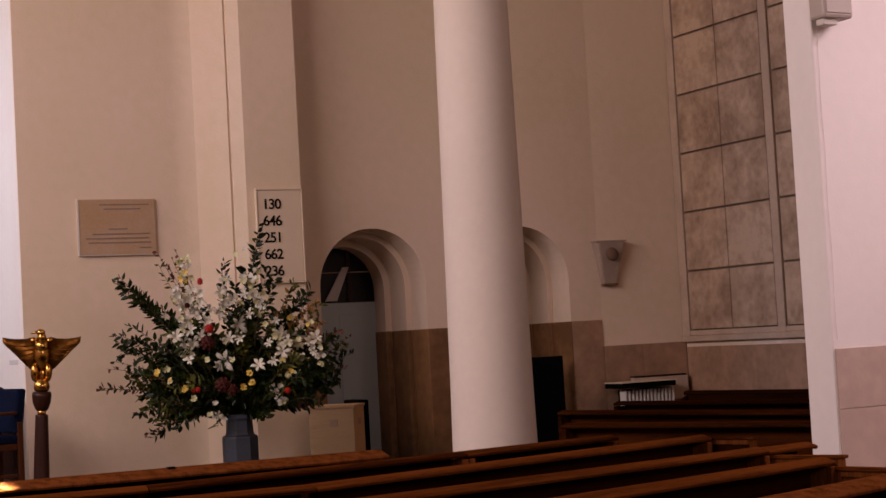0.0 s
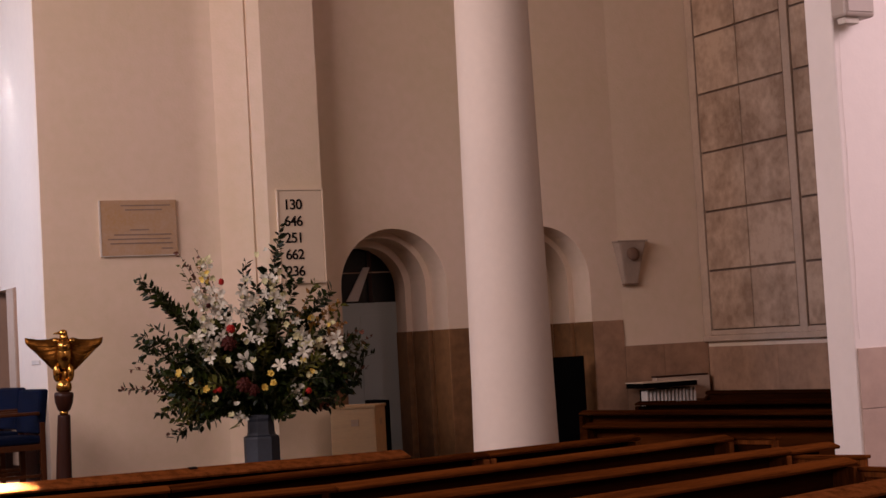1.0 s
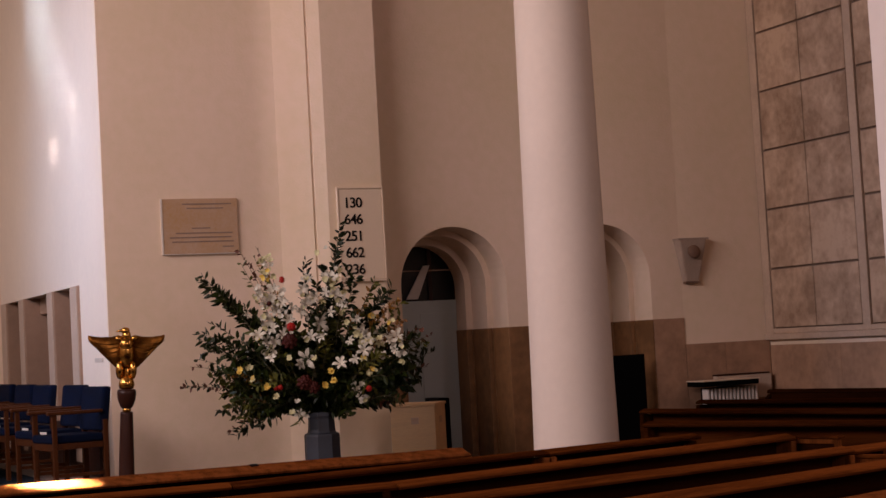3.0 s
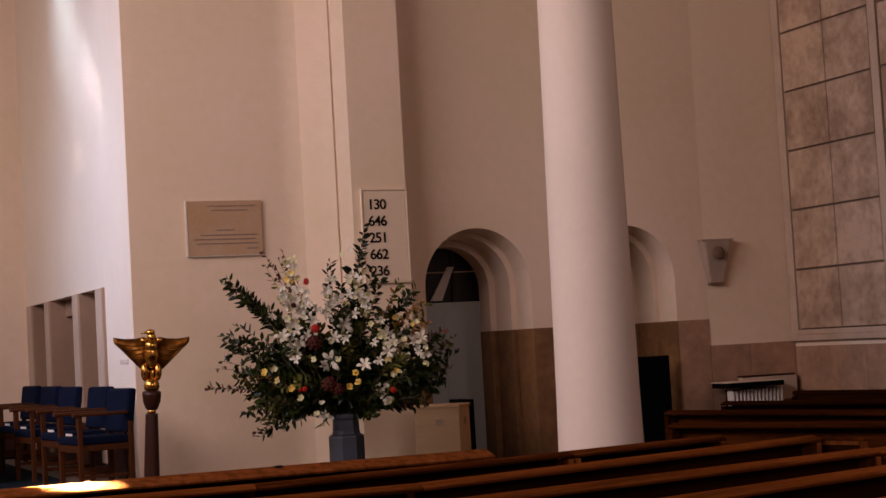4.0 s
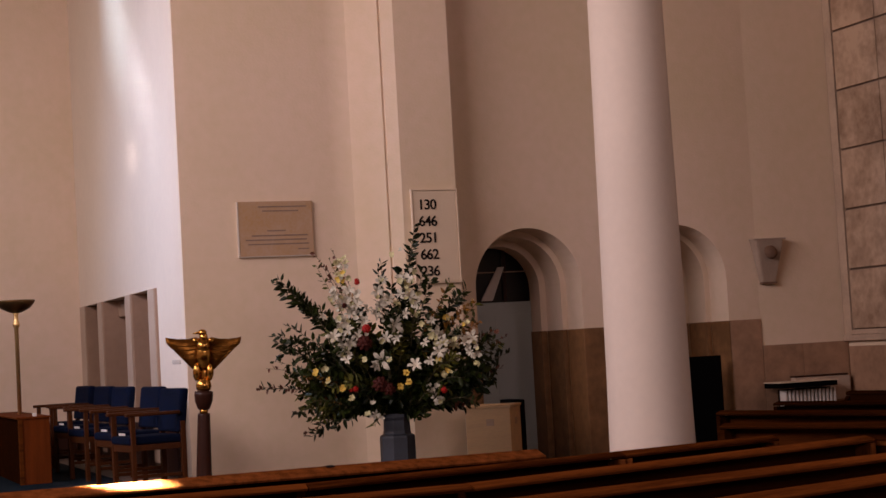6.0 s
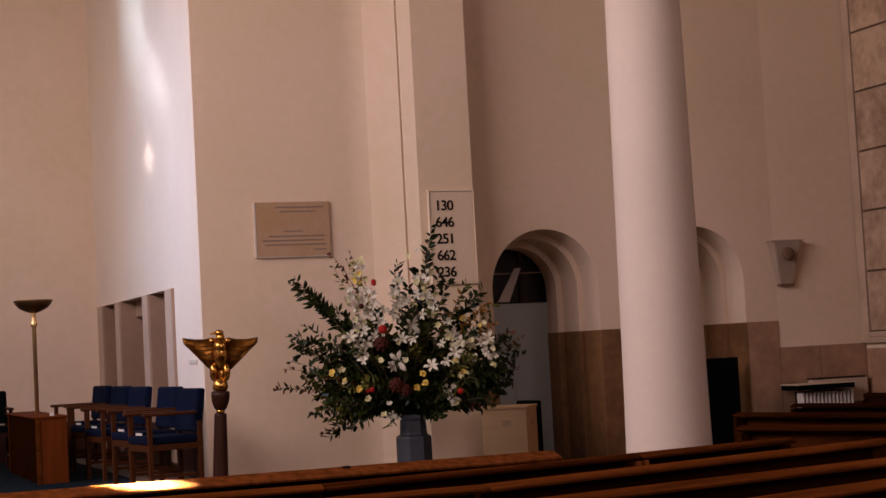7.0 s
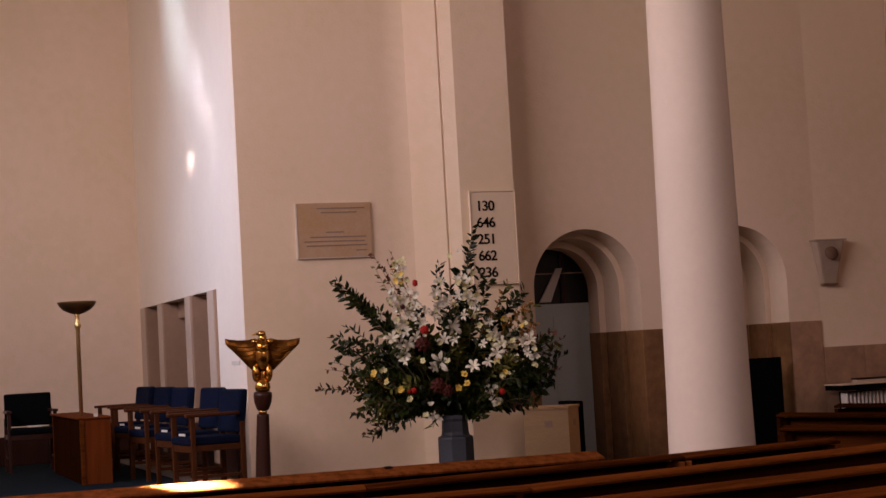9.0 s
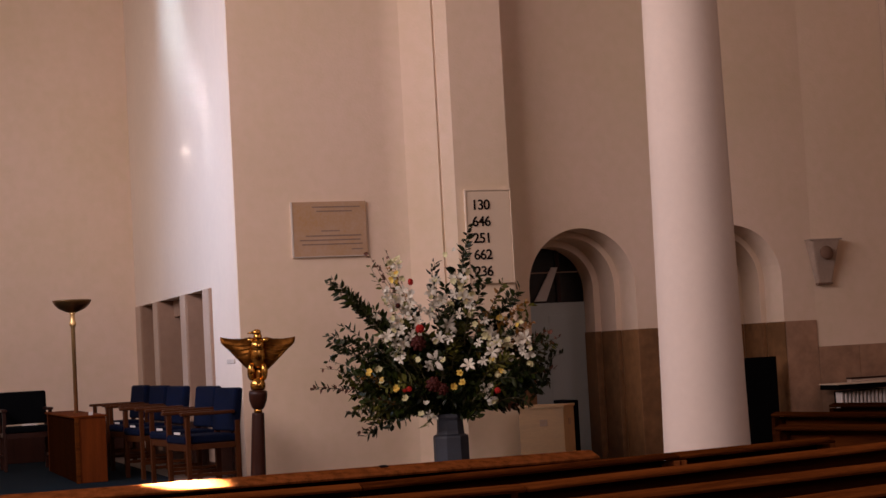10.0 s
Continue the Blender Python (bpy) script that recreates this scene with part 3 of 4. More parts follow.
part("cabinet", boxed(-0.12, 0.115, -0.17, -0.03, 0.03, 0.50, 0.02), SPEAKER, spk)
part("bracket", boxed(-0.05, 0.05, -0.03, 0.0, 0.10, 0.35, 0.004), BLACK, spk)
part("grille", boxed(-0.10, 0.095, -0.176, -0.1701, 0.06, 0.47, 0.003), SPEAKER, spk)
part("connector", boxed(-0.10, 0.01, -0.14, -0.07, -0.008, 0.03, 0.006), WHITE_PAINT, spk)
bm = bmesh.new()
tube(bm, [(6.80 + 0.004 * math.sin(k), 7.996, 3.46 - k * 0.105) for k in range(20)], 0.0016)
tagged(finish("cable", bm, PIER_PAINT), "thin pale cable running down the pier", "cable")

# radiator, shelf and wall box
rad = empty("radiator", Matrix.Translation((9.50, 14.62, 0.0)), label="white column radiator under a dark shelf", category="radiator")
for k in range(14):
    part("fin", boxed(0.02 + k * 0.046, 0.045 + k * 0.046, -0.05, 0.06, 0.12, 0.955, 0.008), RADIATOR, rad)
# black sheet added as the shade in the gaps between fins
part("gap_shade", boxed(0.01, 0.66, 0.062, 0.07, 0.12, 0.96, 0.002), BLACK, rad, "black plate for the shade between the fins")
part("pipe", boxed(0.0, 0.66, -0.01, 0.02, 0.14, 0.18, 0.005), RADIATOR, rad)
shelf = empty("radiator_shelf", Matrix.Translation((9.42, 14.49, 0.975)), label="dark shelf with a pale top above the radiator", category="shelf")
part("board", boxed(0.0, 0.675, -0.02, 0.31, 0.004, 0.056, 0.004), BLACK, shelf, "black shelf board")
part("top", boxed(-0.01, 0.685, -0.025, 0.31, 0.0565, 0.066, 0.002), BOARD, shelf, "thin pale top")
wb = empty("wall_box", pose(10.11, 14.822, 0.82, 0, 0, -5.6), label="dull beige painted box on the wall", category="wall box")
part("body", boxed(-0.33, 0.315, -0.10, 0, 0, 0.25, 0.006), FRAME_STONE, wb)
# dark wood gives the lid's shadow line as colour
part("lid", boxed(-0.335, 0.29, -0.106, 0, 0.252, 0.268, 0.003), POLE_WOOD, wb, "lid darkened as its shadow line")

# black board in the second arch
bb = empty("black_screen", Matrix.Translation((8.76, 14.80, 0)), label="black free-standing screen in the arch", category="screen")
part("board", boxed(-0.28, 0.155, -0.02, 0.02, 0.05, 1.355, 0.006), BLACK, bb)
part("foot", boxed(-0.28, -0.22, -0.15, 0.15, 0, 0.05, 0.004), BLACK, bb)
part("foot", boxed(0.11, 0.17, -0.15, 0.15, 0, 0.05, 0.004), BLACK, bb)

# pale box by the arch
bx = empty("storage_chest", pose(6.04, 14.08, 0, 0, 0, -37), label="pale plywood chest with cut-out handles", category="chest")
part("body", boxed(-0.215, 0.205, -0.21, 0.21, 0, 1.02, 0.006), BOX_WOOD, bx)
part("lid", boxed(-0.225, 0.215, -0.22, 0.22, 1.02, 1.045, 0.004), BOX_WOOD, bx)
part("handle", boxed(-0.02, 0.05, -0.216, -0.21, 0.86, 0.92, 0.002), PLAQUE, bx, "dark cut-out handle")
part("handle", boxed(0.205, 0.211, -0.04, 0.05, 0.86, 0.92, 0.002), PLAQUE, bx, "dark cut-out handle")
bk = tagged(finish("black_case", boxed(6.29, 6.40, 14.16, 14.5, 0, 1.07, 0.01), BLACK), "black case standing behind the chest", "case")

# lectern with a gilded eagle
lect = empty("eagle_lectern", pose(3.09, 13.2, SANCT, 0, 2.4, -16), label="gilded spread-winged eagle on a dark turned pole", category="lectern")
part("pole", lathe([(0.16, 0), (0.16, 0.03), (0.075, 0.05), (0.064, 0.10), (0.060, 0.3), (0.050, 0.66), (0.048, 0.675)], 28), POLE_WOOD, lect, "dark turned wooden pole", True)
part("collar", lathe([(0.030, 0.675), (0.034, 0.68), (0.034, 0.70), (0.030, 0.705)], 20), GOLD, lect, "gilt collar", True)
part("cup", lathe([(0.034, 0.70), (0.050, 0.715), (0.070, 0.77), (0.076, 0.82), (0.074, 0.848), (0.060, 0.856)], 28), POLE_WOOD, lect, "dark wooden cup", True)
part("orb", lathe([(0.02, 0.85), (0.056, 0.862), (0.064, 0.89), (0.058, 0.925), (0.045, 0.945), (0.04, 0.955)], 24), GOLD, lect, "gilt orb", True)


def blob(bm, c, r, m=None):
    bmesh.ops.create_uvsphere(bm, u_segments=16, v_segments=10, radius=1, matrix=(m or Matrix()) @ Matrix.Translation(c) @ Matrix.Diagonal((*r, 1)))


bm = bmesh.new()
blob(bm, (0, 0, 1.15), (0.066, 0.06, 0.125))
blob(bm, (0, -0.02, 1.215), (0.058, 0.05, 0.06))
blob(bm, (-0.055, -0.005, 1.01), (0.032, 0.04, 0.075), Matrix.Identity(4))
blob(bm, (0.05, -0.005, 1.01), (0.032, 0.04, 0.075), Matrix.Identity(4))
blob(bm, (0, 0.05, 0.98), (0.05, 0.03, 0.09))
part("body", bm, GOLD, lect, "", True)
# knobs added to give highlights where the wings join
for sx in (-0.062, 0.062):
    bm = bmesh.new()
    blob(bm, (sx, -0.012, 1.262), (0.030, 0.026, 0.024))
    part("glint_knob", bm, GOLD, lect, "small knob added for a bright glint", True)
bm = bmesh.new()
blob(bm, (0, -0.012, 1.285), (0.036, 0.036, 0.045))
blob(bm, (-0.008, -0.02, 1.325), (0.036, 0.032, 0.028))
bmesh.ops.create_cone(bm, segments=10, radius1=0.016, radius2=0.003, depth=0.06, cap_ends=True, matrix=pose(-0.055, -0.028, 1.322, 0, -100, 0))
part("head", bm, GOLD, lect, "", True)
for s in (-1, 1):
    edge = ((0.02, 1.275), (0.07, 1.29), (0.13, 1.276), (0.22, 1.274), (0.29, 1.283), (0.322, 1.29), (0.322, 1.262), (0.308, 1.232), (0.285, 1.21), (0.255, 1.186), (0.232, 1.18), (0.205, 1.15), (0.182, 1.142), (0.155, 1.108), (0.135, 1.095), (0.112, 1.045), (0.08, 1.02), (0.03, 1.05))
    bm = prism([(0.94 * s * x, z) for x, z in edge], 0.004, 0.026)
    bmesh.ops.triangulate(bm, faces=[f for f in bm.faces if len(f.verts) > 4])
    bmesh.ops.bevel(bm, geom=[e for e in bm.edges if abs(e.verts[0].co.y - e.verts[1].co.y) < 0.001 and len(e.link_faces) == 2 and e.calc_face_angle(0) > 1.0], offset=0.007, segments=2, affect="EDGES")
    for v in bm.verts:
        v.co.y += 0.025 - 0.6 * v.co.x ** 2
    for k, (x0, z0, x1, z1) in enumerate(((0.05, 1.23, 0.30, 1.245), (0.05, 1.20, 0.262, 1.205), (0.05, 1.17, 0.21, 1.165), (0.05, 1.13, 0.16, 1.125))):
        tube(bm, [(s * (x0 + (x1 - x0) * q / 6), 0.028 - 0.6 * (x0 + (x1 - x0) * q / 6) ** 2, z0 + (z1 - z0) * q / 6 - 0.02 * math.sin(math.pi * q / 6)) for q in range(7)], 0.006, 0.003, 6)
    part("wing", bm, WING_GILT, lect, "gilt feathered wing", True)

# uplighter
lamp = empty("floor_lamp", Matrix.Translation((2.20, 17.4, SANCT + 0.012)), label="brass uplighter floor lamp with a dark bowl", category="floor lamp")
part("base", lathe([(0.14, 0), (0.14, 0.015), (0.03, 0.03), (0.02, 0.05)], 28), BRASS, lamp, "", True)
part("stem", lathe([(0.021, 0.04), (0.021, 1.53), (0.034, 1.545), (0.036, 1.575), (0.024, 1.60), (0.022, 1.66), (0.034, 1.68)], 18), BRASS, lamp, "polished brass stem", True)
part("bowl", lathe([(0.034, 1.68), (0.07, 1.69), (0.14, 1.725), (0.18, 1.765), (0.198, 1.80), (0.198, 1.81), (0.185, 1.80), (0.10, 1.72), (0.02, 1.70)], 36), DARK_BRASS, lamp, "dark brass bowl shade", True)

# choir desk and chairs
desk = empty("choir_desk", Matrix.Translation((2.04, 16.2, SANCT + 0.012)), label="red-brown wooden choir desk with a plain end", category="desk")
part("end_panel", boxed(0, 0.285, 0, 0.05, 0, 0.625, 0.006), DESK_WOOD, desk)
part("top", boxed(-0.03, 0.30, -0.015, 2.4, 0.625, 0.645, 0.006), DESK_WOOD, desk)
part("corner_post", boxed(-0.012, 0.03, -0.012, 0.03, 0, 0.625, 0.004), WOOD, desk)
# west side of the desk, its shade put into the boards' colour
for k in range(5):
    part("front_board", boxed(0, 0.025, 0.055 + k * 0.465, 0.51 + k * 0.465, 0, 0.62, 0.004), SHADE_OAK, desk, "front board darkened for its unlit side")
part("end_panel", boxed(0, 0.285, 2.385, 2.43, 0, 0.625, 0.006), DESK_WOOD, desk)
# white cap for the foot of the floor lamp's stem
socket = empty("lamp_foot_cap", Matrix.Translation((2.19, 16.24, SANCT + 0.657)), label="small white cap on the desk top at the lamp's stem", category="socket")
part("body", boxed(-0.02, 0.02, -0.015, 0.015, 0, 0.03, 0.004), RADIATOR, socket)


def chair(m, cloth, label, group, wood=None):
    """An armchair that faces -y, with a padded back and seat."""
    root = empty("choir_chair", m, label=label, category="chair", group=group)
    for x in (-0.27, 0.23):
        part("front_leg", boxed(x, x + 0.04, -0.24, -0.20, 0, 0.66, 0.005), wood or CHAIR_WOOD, root)
        part("back_leg", boxed(x, x + 0.04, 0.20, 0.245, 0, 0.60, 0.005), wood or CHAIR_WOOD, root)
        part("arm", boxed(x - 0.012, x + 0.052, -0.28, 0.20, 0.66, 0.69, 0.010), wood or CHAIR_WOOD, root)
        part("side_rail", boxed(x + 0.008, x + 0.032, -0.20, 0.20, 0.37, 0.42, 0.004), wood or CHAIR_WOOD, root)
        part("stretcher", boxed(x + 0.010, x + 0.03, -0.20, 0.20, 0.14, 0.17, 0.004), wood or CHAIR_WOOD, root)
    part("front_rail", boxed(-0.23, 0.23, -0.235, -0.21, 0.36, 0.42, 0.004), wood or CHAIR_WOOD, root)
    part("seat", boxed(-0.25, 0.25, -0.25, 0.22, 0.42, 0.49, 0.02), cloth, root, "padded seat")
    bm = boxed(-0.26, 0.26, 0.175, 0.25, 0.505, 0.875, 0.022)
    for v in bm.verts:
        v.co.y += 0.9 * v.co.x ** 2 * 0.5 - 0.02 + (v.co.z - 0.58) * 0.12
    part("backrest", bm, cloth, root, "padded back")
    # white patch stands for pale wall showing between seat and back
    part("gap_patch", boxed(-0.06, 0.10, -0.235, -0.24, 0.500, 0.520), RADIATOR, root, "white patch for the wall seen through the gap")
    return root


CH = "choir chairs along the wall"
BL = "wooden choir armchair upholstered in bright blue"
for x, yy in ((2.88, 18.9), (2.86, 17.55), (2.82, 16.3), (2.86, 15.05), (2.86, 14.2)):
    chair(pose(x, yy, SANCT + (0.012 if yy > 15 else 0), 0, 0, -82), BLUE, BL, CH)
chair(pose(1.86, 19.2, SANCT + 0.012), NAVY, "dark armchair with a navy back against the wall", CH, POLE_WOOD)

# vase
vase = tagged(finish("vase", lathe([(0.135, 0), (0.155, 0.015), (0.155, 0.355), (0.150, 0.372), (0.124, 0.385), (0.118, 0.41), (0.114, 0.50), (0.124, 0.525), (0.120, 0.555), (0.080, 0.56)], 8, m=pose(4.815, 13.33, SANCT, 0, 0, 12)), VASE), "slate grey faceted vase on the sanctuary floor", "vase")

# flower arrangement
rng = random.Random(7)
FL = empty("flower_arrangement", Matrix.Translation((4.815, 13.33, 1.06)), label="large loose arrangement of white lilies and greenery in the vase", category="flowers")
RIGHT, DEPTH = Vector((math.cos(radians(-21)), math.sin(radians(-21)), 0)), Vector((math.sin(radians(21)), math.cos(radians(21)), 0))


def at(u, v, w=0.0):
    """u across, v up, w away, in metres from the vase's mouth."""
    return RIGHT * u + Vector((0, 0, v)) + DEPTH * w


def leaf(bm, base, direction, length, width):
    d = direction.normalized()
    side = d.cross(Vector((rng.uniform(-1, 1), rng.uniform(-1, 1), rng.uniform(-1, 1)))).normalized()
    up = d.cross(side)
    p = [base, base + d * length * 0.35 + side * width / 2 + up * width * 0.15, base + d * length * 0.72 + side * width * 0.36, base + d * length - up * width * 0.2,
         base + d * length * 0.72 - side * width * 0.36, base + d * length * 0.35 - side * width / 2 + up * width * 0.15, base + d * length * 0.45 - up * width * 0.1]
    v = [bm.verts.new(q) for q in p]
    for i in range(6):
        bm.faces.new((v[i], v[(i + 1) % 6], v[6]))


def spray(tip, start=(0, 0, 0), leaves=34, size=0.075, mat=None, droop=0.0, bare=0.25, width=0.42):
    """A leafy branch from the vase's mouth to its tip."""
    a, b = Vector(start), tip
    mid = (a + b) / 2 + Vector((0, 0, 0.10 + droop)) + Vector((rng.uniform(-0.05, 0.05), rng.uniform(-0.05, 0.05), 0))
    pts = [(1 - t) ** 2 * a + 2 * t * (1 - t) * mid + t * t * b for t in (k / 14 for k in range(15))]
    root = part("branch", tube(bmesh.new(), pts, 0.005, 0.0015, 5), STEM, FL)
    bm = bmesh.new()
    for k in range(leaves):
        t = bare + (1 - bare) * (k + rng.random()) / leaves
        i = min(13, int(t * 14))
        p = pts[i].lerp(pts[i + 1], t * 14 - i)
        along = (pts[i + 1] - pts[i]).normalized()
        out = Vector((rng.uniform(-1, 1), rng.uniform(-1, 1), rng.uniform(-1, 1)))
        out = (out - along * out.dot(along)).normalized()
        leaf(bm, p, along * 0.55 + out, size * rng.uniform(0.7, 1.25), size * width * rng.uniform(0.8, 1.2))
    part("foliage", bm, mat or LEAF, root)


def lily(p, face, size, mat):
    size *= 0.82
    bm = bmesh.new()
    q = face.to_track_quat("Z", "Y").to_matrix().to_4x4()
    m = Matrix.Translation(p) @ q
    for k in range(6):
        a = 2 * math.pi * (k + rng.uniform(-0.22, 0.22)) / 6 + 0.2
        r = Matrix.Rotation(a, 4, "Z")
        s = size * (1 if k % 2 else 0.9) * rng.uniform(0.75, 1.12)
        rows = []
        for t, w, z in ((0.05, 0.07, 0.0), (0.3, 0.15, 0.24), (0.58, 0.22, 0.42), (0.84, 0.15, 0.40), (1.0, 0.02, 0.24)):
            rows.append([bm.verts.new(m @ r @ Vector((t * s, sgn * w * s, z * s + (0.03 * s if sgn else 0)))) for sgn in (-1, 0, 1)])
        for lo, hi in zip(rows, rows[1:]):
            for j in range(2):
                bm.faces.new((lo[j], lo[j + 1], hi[j + 1], hi[j]))
    return part("lily", bm, mat, FL, "", True)


def bloom(p, size, mat, name):
    bm = bmesh.new()
    for ring, count in ((1.0, 8), (0.7, 7), (0.4, 5)):
        for k in range(count):
            a = 2 * math.pi * k / count + ring
            m = Matrix.Translation(p + (RIGHT * math.cos(a) + Vector((0, 0, math.sin(a)))) * size * 0.55 * ring - DEPTH * size * (0.75 - 0.5 * ring))
            bmesh.ops.create_icosphere(bm, subdivisions=1, radius=size * 0.36, matrix=m @ Euler((rng.random(), rng.random(), a)).to_matrix().to_4x4() @ Matrix.Diagonal((1, 0.75, 0.6, 1)))
    return part(name, bm, mat, FL, "", True)


# outline branches: (across, up, away)
for u, v, w, n, s, mt in (
    (0.245, 1.59, -0.05, 60, 0.075, LEAF), (0.20, 1.36, -0.1, 50, 0.075, LEAF), (0.30, 1.22, 0.0, 46, 0.08, LEAF), (-0.08, 1.25, -0.1, 40, 0.08, LEAF),
    (-0.95, 1.21, 0.0, 64, 0.075, LEAF), (-0.86, 1.10, -0.1, 60, 0.08, LEAF), (-0.98, 0.66, 0.0, 56, 0.08, LEAF), (-0.90, 0.80, 0.1, 44, 0.08, LEAF),
    (-1.14, 0.28, 0.0, 44, 0.065, LEAF), (-0.88, 0.40, -0.15, 60, 0.085, LEAF), (-0.80, 0.10, -0.1, 50, 0.085, LEAF_LIGHT), (-0.70, 0.22, -0.2, 56, 0.085, LEAF),
    (0.60, 1.00, 0.0, 50, 0.075, LEAF), (0.52, 1.10, -0.1, 40, 0.075, LEAF_LIGHT), (0.74, 0.90, 0.05, 36, 0.065, LEAF_LIGHT), (0.88, 0.66, 0.0, 50, 0.07, LEAF),
    (0.92, 0.42, 0.05, 50, 0.075, LEAF), (0.84, 0.26, -0.1, 60, 0.085, LEAF), (0.70, 0.34, -0.2, 56, 0.085, LEAF), (0.45, 0.20, -0.25, 50, 0.08, LEAF),
    (0.95, 0.55, -0.05, 24, 0.06, LEAF_LIGHT),
):
    spray(at(u, v, w), leaves=n, size=s, mat=mt)
# drooping branches
for u, v, w, n, mt in ((-0.72, -0.16, -0.1, 40, LEAF), (-0.66, -0.05, -0.15, 40, LEAF_LIGHT), (-0.50, -0.08, -0.2, 36, LEAF), (-0.38, -0.03, -0.25, 36, LEAF), (0.22, 0.02, -0.2, 20, LEAF_LIGHT), (-0.18, -0.10, -0.2, 14, LEAF_LIGHT), (0.52, 0.06, -0.1, 24, RUST_LEAF)):
    spray(at(u, v, w), leaves=n, size=0.085, mat=mt, droop=0.18, bare=0.35)
# twiggy cream stems
for u, v, w in ((-0.50, 1.34, 0.0), (-0.40, 1.22, -0.05), (-0.62, 1.30, 0.05)):
    spray(at(u, v, w), leaves=20, size=0.06, mat=LEAF_LIGHT, bare=0.5)
# second branches beside the outline, fuller and shorter
for u, v, w, n, sz, mt in (
    (0.22, 1.48, 0.0, 56, 0.08, LEAF), (0.12, 1.22, -0.1, 50, 0.085, LEAF), (0.36, 1.12, -0.05, 50, 0.08, LEAF), (0.02, 1.10, -0.12, 44, 0.085, LEAF), (-0.06, 1.30, -0.1, 30, 0.07, LEAF),
    (-0.90, 1.15, 0.05, 60, 0.075, LEAF), (-0.76, 1.03, 0.0, 60, 0.085, LEAF), (-0.62, 0.95, -0.1, 50, 0.085, LEAF), (-0.95, 0.60, 0.05, 56, 0.08, LEAF), (-0.86, 0.68, -0.05, 60, 0.085, LEAF), (-1.02, 0.50, 0.0, 30, 0.07, LEAF),
    (-0.92, 0.34, 0.0, 60, 0.08, LEAF_LIGHT), (-0.82, 0.30, -0.1, 60, 0.085, LEAF_LIGHT), (-0.76, 0.0, -0.05, 34, 0.08, LEAF_LIGHT), (-0.60, 0.08, -0.15, 40, 0.085, LEAF_LIGHT), (-0.84, 0.20, 0.0, 36, 0.075, LEAF_LIGHT),
    (0.56, 0.94, -0.05, 50, 0.08, LEAF), (0.66, 0.98, 0.05, 40, 0.07, LEAF), (0.72, 0.78, 0.0, 44, 0.075, LEAF_LIGHT), (0.82, 0.58, -0.05, 56, 0.08, LEAF), (0.90, 0.50, 0.0, 50, 0.075, LEAF), (0.88, 0.34, -0.05, 56, 0.08, LEAF), (0.80, 0.18, -0.1, 50, 0.085, LEAF), (0.66, 0.22, -0.1, 56, 0.085, LEAF), (1.0, 0.46, 0.0, 26, 0.06, LEAF), (0.78, 0.45, -0.15, 56, 0.085, LEAF),
):
    spray(at(u, v, w), leaves=n, size=sz, mat=mt, bare=0.3)
# foliage over the vase's rim
for k in range(26):
    a = rng.uniform(-0.5, math.pi + 0.5)
    r = rng.uniform(0.14, 0.30)
    spray(at(math.cos(a) * r, 0.02 + math.sin(a) * r * 0.7, rng.uniform(-0.28, -0.05)), leaves=22, size=0.085, mat=LEAF, bare=0.05, width=0.5)
# inner mass
for k in range(110):
    a, r = rng.uniform(-0.15, math.pi + 0.15), 0.25 + 0.55 * rng.random() ** 0.7
    spray(at(math.cos(a) * r * 1.0, 0.12 + math.sin(a) * r * 1.05, rng.uniform(-0.25, 0.2)), leaves=36, size=0.095, mat=LEAF if k % 5 else LEAF_LIGHT, bare=0.3, width=0.5)

# thin twigs with rusty leaves and berries
for u, v, n in ((-0.62, 1.40, 12), (-0.48, 1.43, 9), (-0.55, 1.30, 12), (0.91, 0.67, 12), (0.93, 0.33, 12), (0.98, 0.60, 9), (-1.16, 0.26, 14), (-1.08, 0.44, 9), (0.58, 0.04, 12), (0.66, 0.10, 10), (-0.80, -0.14, 10)):
    spray(at(u, v, -0.05), leaves=n, size=0.05, mat=RUST_LEAF, bare=0.62, droop=0.06, width=0.6)
# golden leaves among the greenery
for u, v, n in ((0.70, 0.92, 22), (0.62, 0.84, 20), (0.74, 0.74, 20), (0.48, 1.02, 14), (-0.44, 1.28, 14), (-0.74, 0.36, 18), (-0.62, 0.14, 14), (0.40, 0.62, 14)):
    spray(at(u, v, -0.18), leaves=n, size=0.055, mat=AUTUMN, bare=0.6, width=0.55)
# arching fronds with hanging leaves
for u, v, n in ((-0.97, 1.17, 46), (-0.90, 1.07, 46), (-1.0, 0.72, 44), (-0.96, 0.56, 40), (-0.86, 0.04, 36), (-0.66, -0.12, 30), (0.66, 1.02, 36), (0.90, 0.58, 40), (0.86, 0.22, 40)):
    spray(at(u, v, -0.08), leaves=n, size=0.09, mat=LEAF, bare=0.35, droop=0.12, width=0.36)
# loose leafy twigs over the front
for k in range(34):
    a, r = rng.uniform(-0.1, math.pi + 0.1), 0.30 + 0.55 * rng.random()
    u, v = math.cos(a) * r, 0.14 + math.sin(a) * r
    spray(at(u, v, rng.uniform(-0.42, -0.30)), start=at(u * 0.55, v * 0.6, -0.2), leaves=16, size=0.075, mat=LEAF if k % 3 else LEAF_LIGHT, bare=0.1)


def spot(x, y, w=-0.24):
    """Places a bloom by its spot across and up the spray, on a scale of 210 to the metre."""
    return at((x - 418) / 209.0, (735 - y + 0.055 * (418 - x)) / 209.0, w)


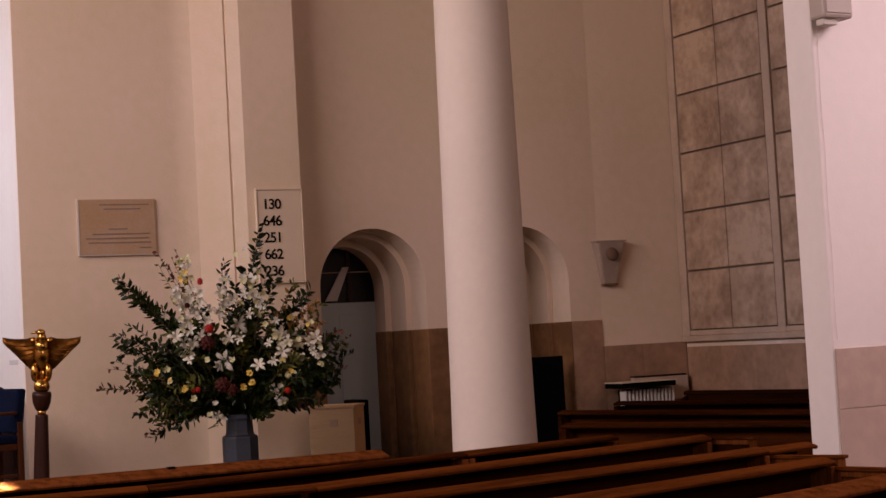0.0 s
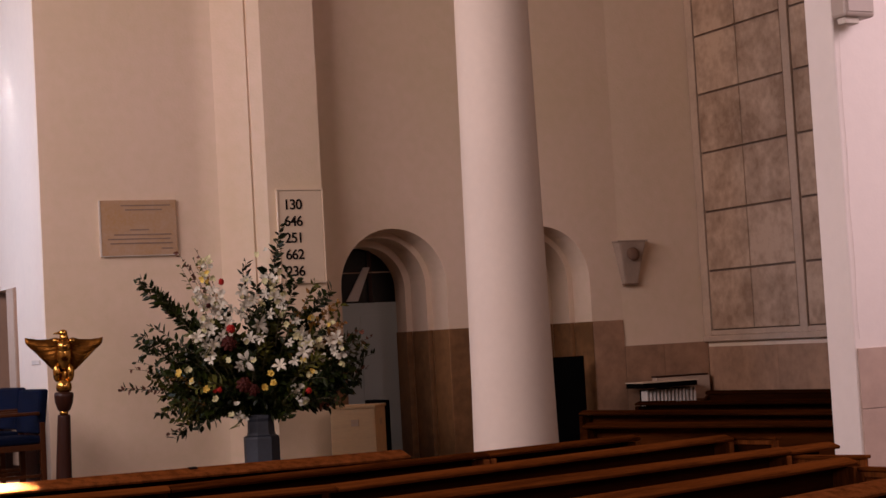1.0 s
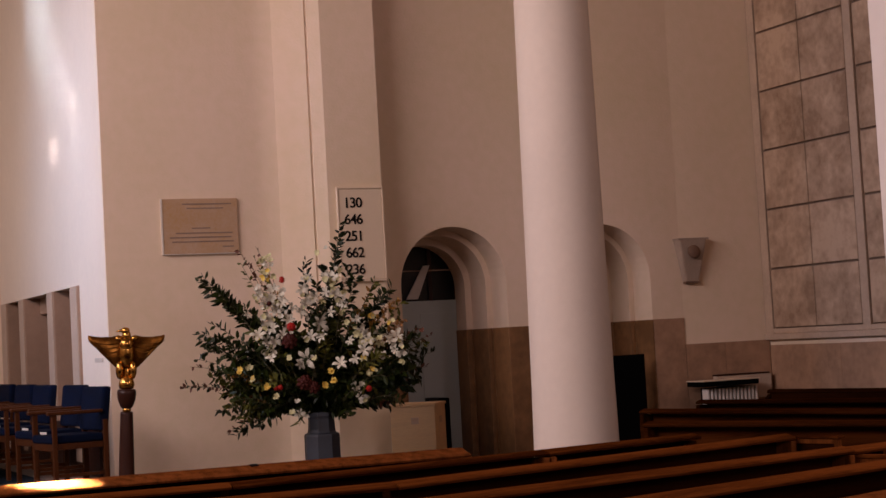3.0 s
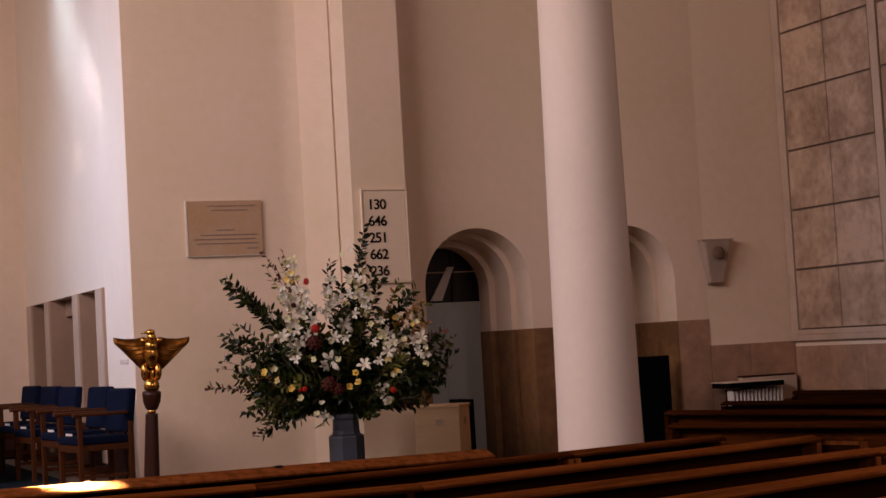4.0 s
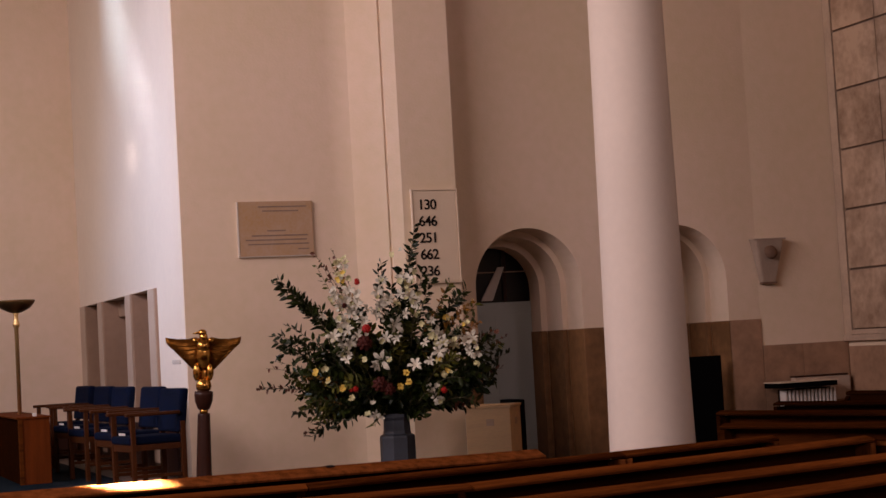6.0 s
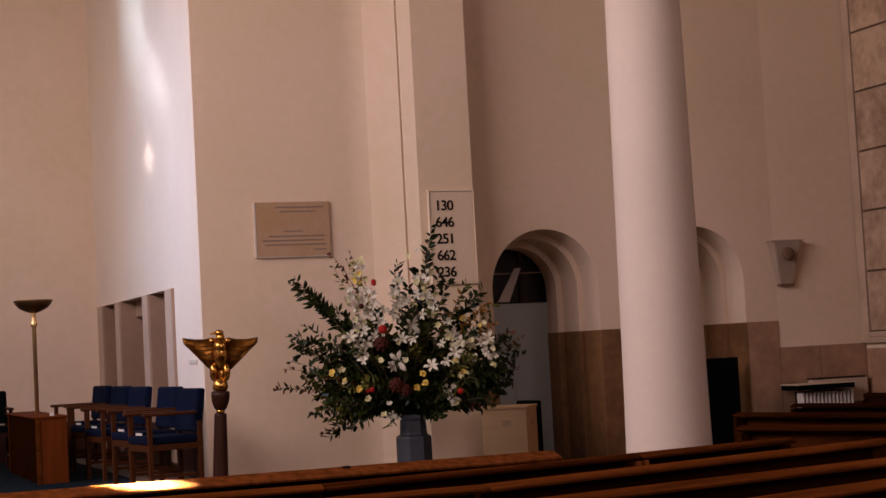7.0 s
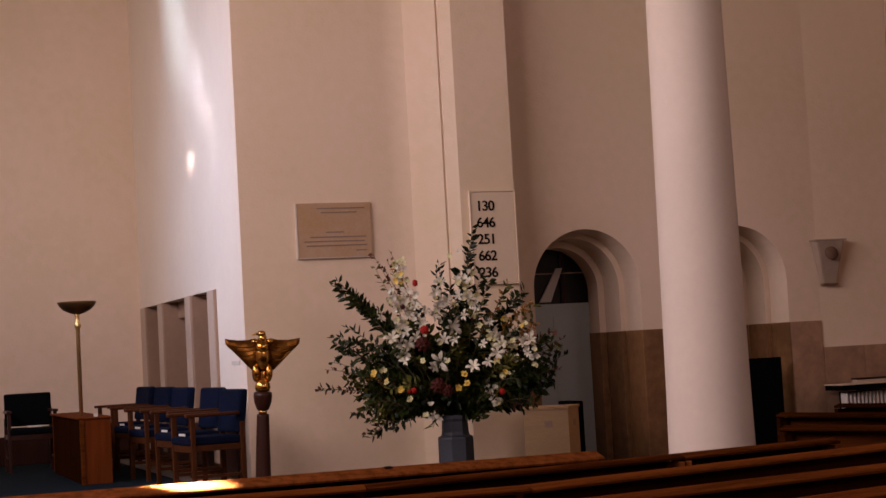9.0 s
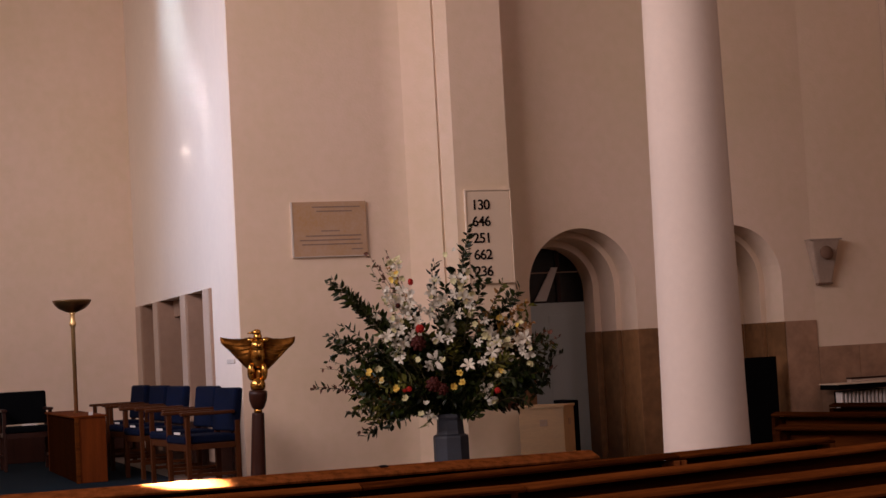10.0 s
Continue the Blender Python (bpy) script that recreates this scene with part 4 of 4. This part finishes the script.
for x, y, s in ((333, 545, .085), (348, 520, .07), (350, 560, .08), (330, 612, .09), (318, 600, .08), (345, 590, .08), (400, 640, .11), (424, 578, .10), (410, 603, .08), (458, 650, .09), (402, 545, .07), (398, 520, .07), (410, 500, .06), (455, 530, .07), (470, 545, .07),
                (495, 595, .08), (508, 610, .08), (500, 625, .08), (520, 600, .07), (560, 602, .08), (545, 610, .07), (485, 640, .06), (362, 545, .07), (440, 525, .07), (372, 575, .07), (555, 625, .06), (383, 735, .06), (490, 705, .05), (480, 690, .05), (340, 640, .06), (300, 565, .05),
                (322, 530, .07), (338, 575, .08), (360, 600, .07), (378, 552, .07), (392, 560, .075), (418, 532, .07), (430, 602, .075), (446, 560, .06), (478, 610, .06), (388, 650, .07), (345, 610, .08), (492, 570, .055)):
    p = spot(x, y, -0.28 - 0.10 * rng.random())
    lily(p, (-DEPTH + RIGHT * rng.uniform(-0.9, 0.9) + Vector((0, 0, rng.uniform(-0.4, 0.9)))), s * 1.12, PETAL)


def blossom(p, size, mat):
    """A small cupped blossom of five uneven petals."""
    bm = bmesh.new()
    face = (-DEPTH + RIGHT * rng.uniform(-1, 1) + Vector((0, 0, rng.uniform(-0.6, 1)))).normalized()
    m = Matrix.Translation(p) @ face.to_track_quat("Z", "Y").to_matrix().to_4x4()
    for k in range(5):
        r = Matrix.Rotation(2 * math.pi * (k + rng.uniform(-0.2, 0.2)) / 5, 4, "Z")
        sz = size * rng.uniform(0.75, 1.15)
        rows = [[bm.verts.new(m @ r @ Vector((t * sz, g * w * sz, z * sz))) for g in (-1, 0, 1)] for t, w, z in ((0.05, 0.1, 0), (0.5, 0.45, 0.2), (0.95, 0.3, 0.45))]
        for lo, hi in zip(rows, rows[1:]):
            for q in range(2):
                bm.faces.new((lo[q], lo[q + 1], hi[q + 1], hi[q]))
    part("blossom", bm, mat, FL, "", True)


for x0, y0, x1, y1, n in ((338, 470, 350, 560, 16), (322, 520, 345, 620, 22), (398, 500, 408, 570, 14), (440, 490, 470, 560, 18), (486, 585, 530, 640, 20), (530, 590, 575, 630, 12), (355, 515, 372, 600, 12), (300, 590, 345, 640, 10), (425, 440, 460, 500, 8), (375, 720, 392, 745, 5), (480, 680, 496, 715, 8)):
    for k in range(n):
        t = rng.random()
        blossom(spot(x0 + (x1 - x0) * t + rng.uniform(-10, 10), y0 + (y1 - y0) * t + rng.uniform(-8, 8), -0.26 - 0.10 * rng.random()), rng.uniform(0.020, 0.036), PETAL if rng.random() < 0.62 else CREAM_PETAL)
for x, y in ((520, 560), (545, 575), (535, 600), (505, 640), (512, 655), (340, 462), (332, 476), (345, 490), (336, 500), (455, 515), (470, 525), (300, 655), (285, 665), (310, 680), (395, 610), (560, 640)):
    for k in range(2):
        blossom(spot(x + rng.uniform(-7, 7), y + rng.uniform(-7, 7), -0.36), rng.uniform(0.020, 0.032), CREAM_PETAL if rng.random() < 0.6 else YELLOW)
for x, y, s in ((352, 548, .06), (345, 470, .05), (330, 490, .05), (338, 465, .045), (512, 600, .06), (528, 615, .06), (500, 640, .05), (430, 540, .05), (460, 500, .05), (536, 590, .05)):
    lily(spot(x, y), (-DEPTH + RIGHT * rng.uniform(-0.7, 0.7) + Vector((0, 0, 0.4))), s, CREAM_PETAL)
for x, y, s in ((430, 685, .034), (446, 678, .032), (442, 662, .032), (473, 577, .03), (330, 690, .034), (345, 705, .03), (372, 640, .03), (415, 640, .028), (505, 665, .03)):
    for turn in range(2):
        blossom(spot(x, y, -0.46 - 0.012 * turn), s * (1.02 - 0.38 * turn), YELLOW if s > 0.0315 else CREAM_PETAL)
for x, y, s in ((364, 502, .028), (376, 585, .05), (364, 505, .03), (352, 690, .03), (505, 692, .034), (344, 692, .024)):
    bloom(spot(x, y, -0.40), s, RED, "carnation")
for x, y, s in ((372, 610, .085), (395, 682, .085), (410, 690, .07), (340, 545, .03)):
    bloom(spot(x, y, -0.38), s, MAROON, "hydrangea")
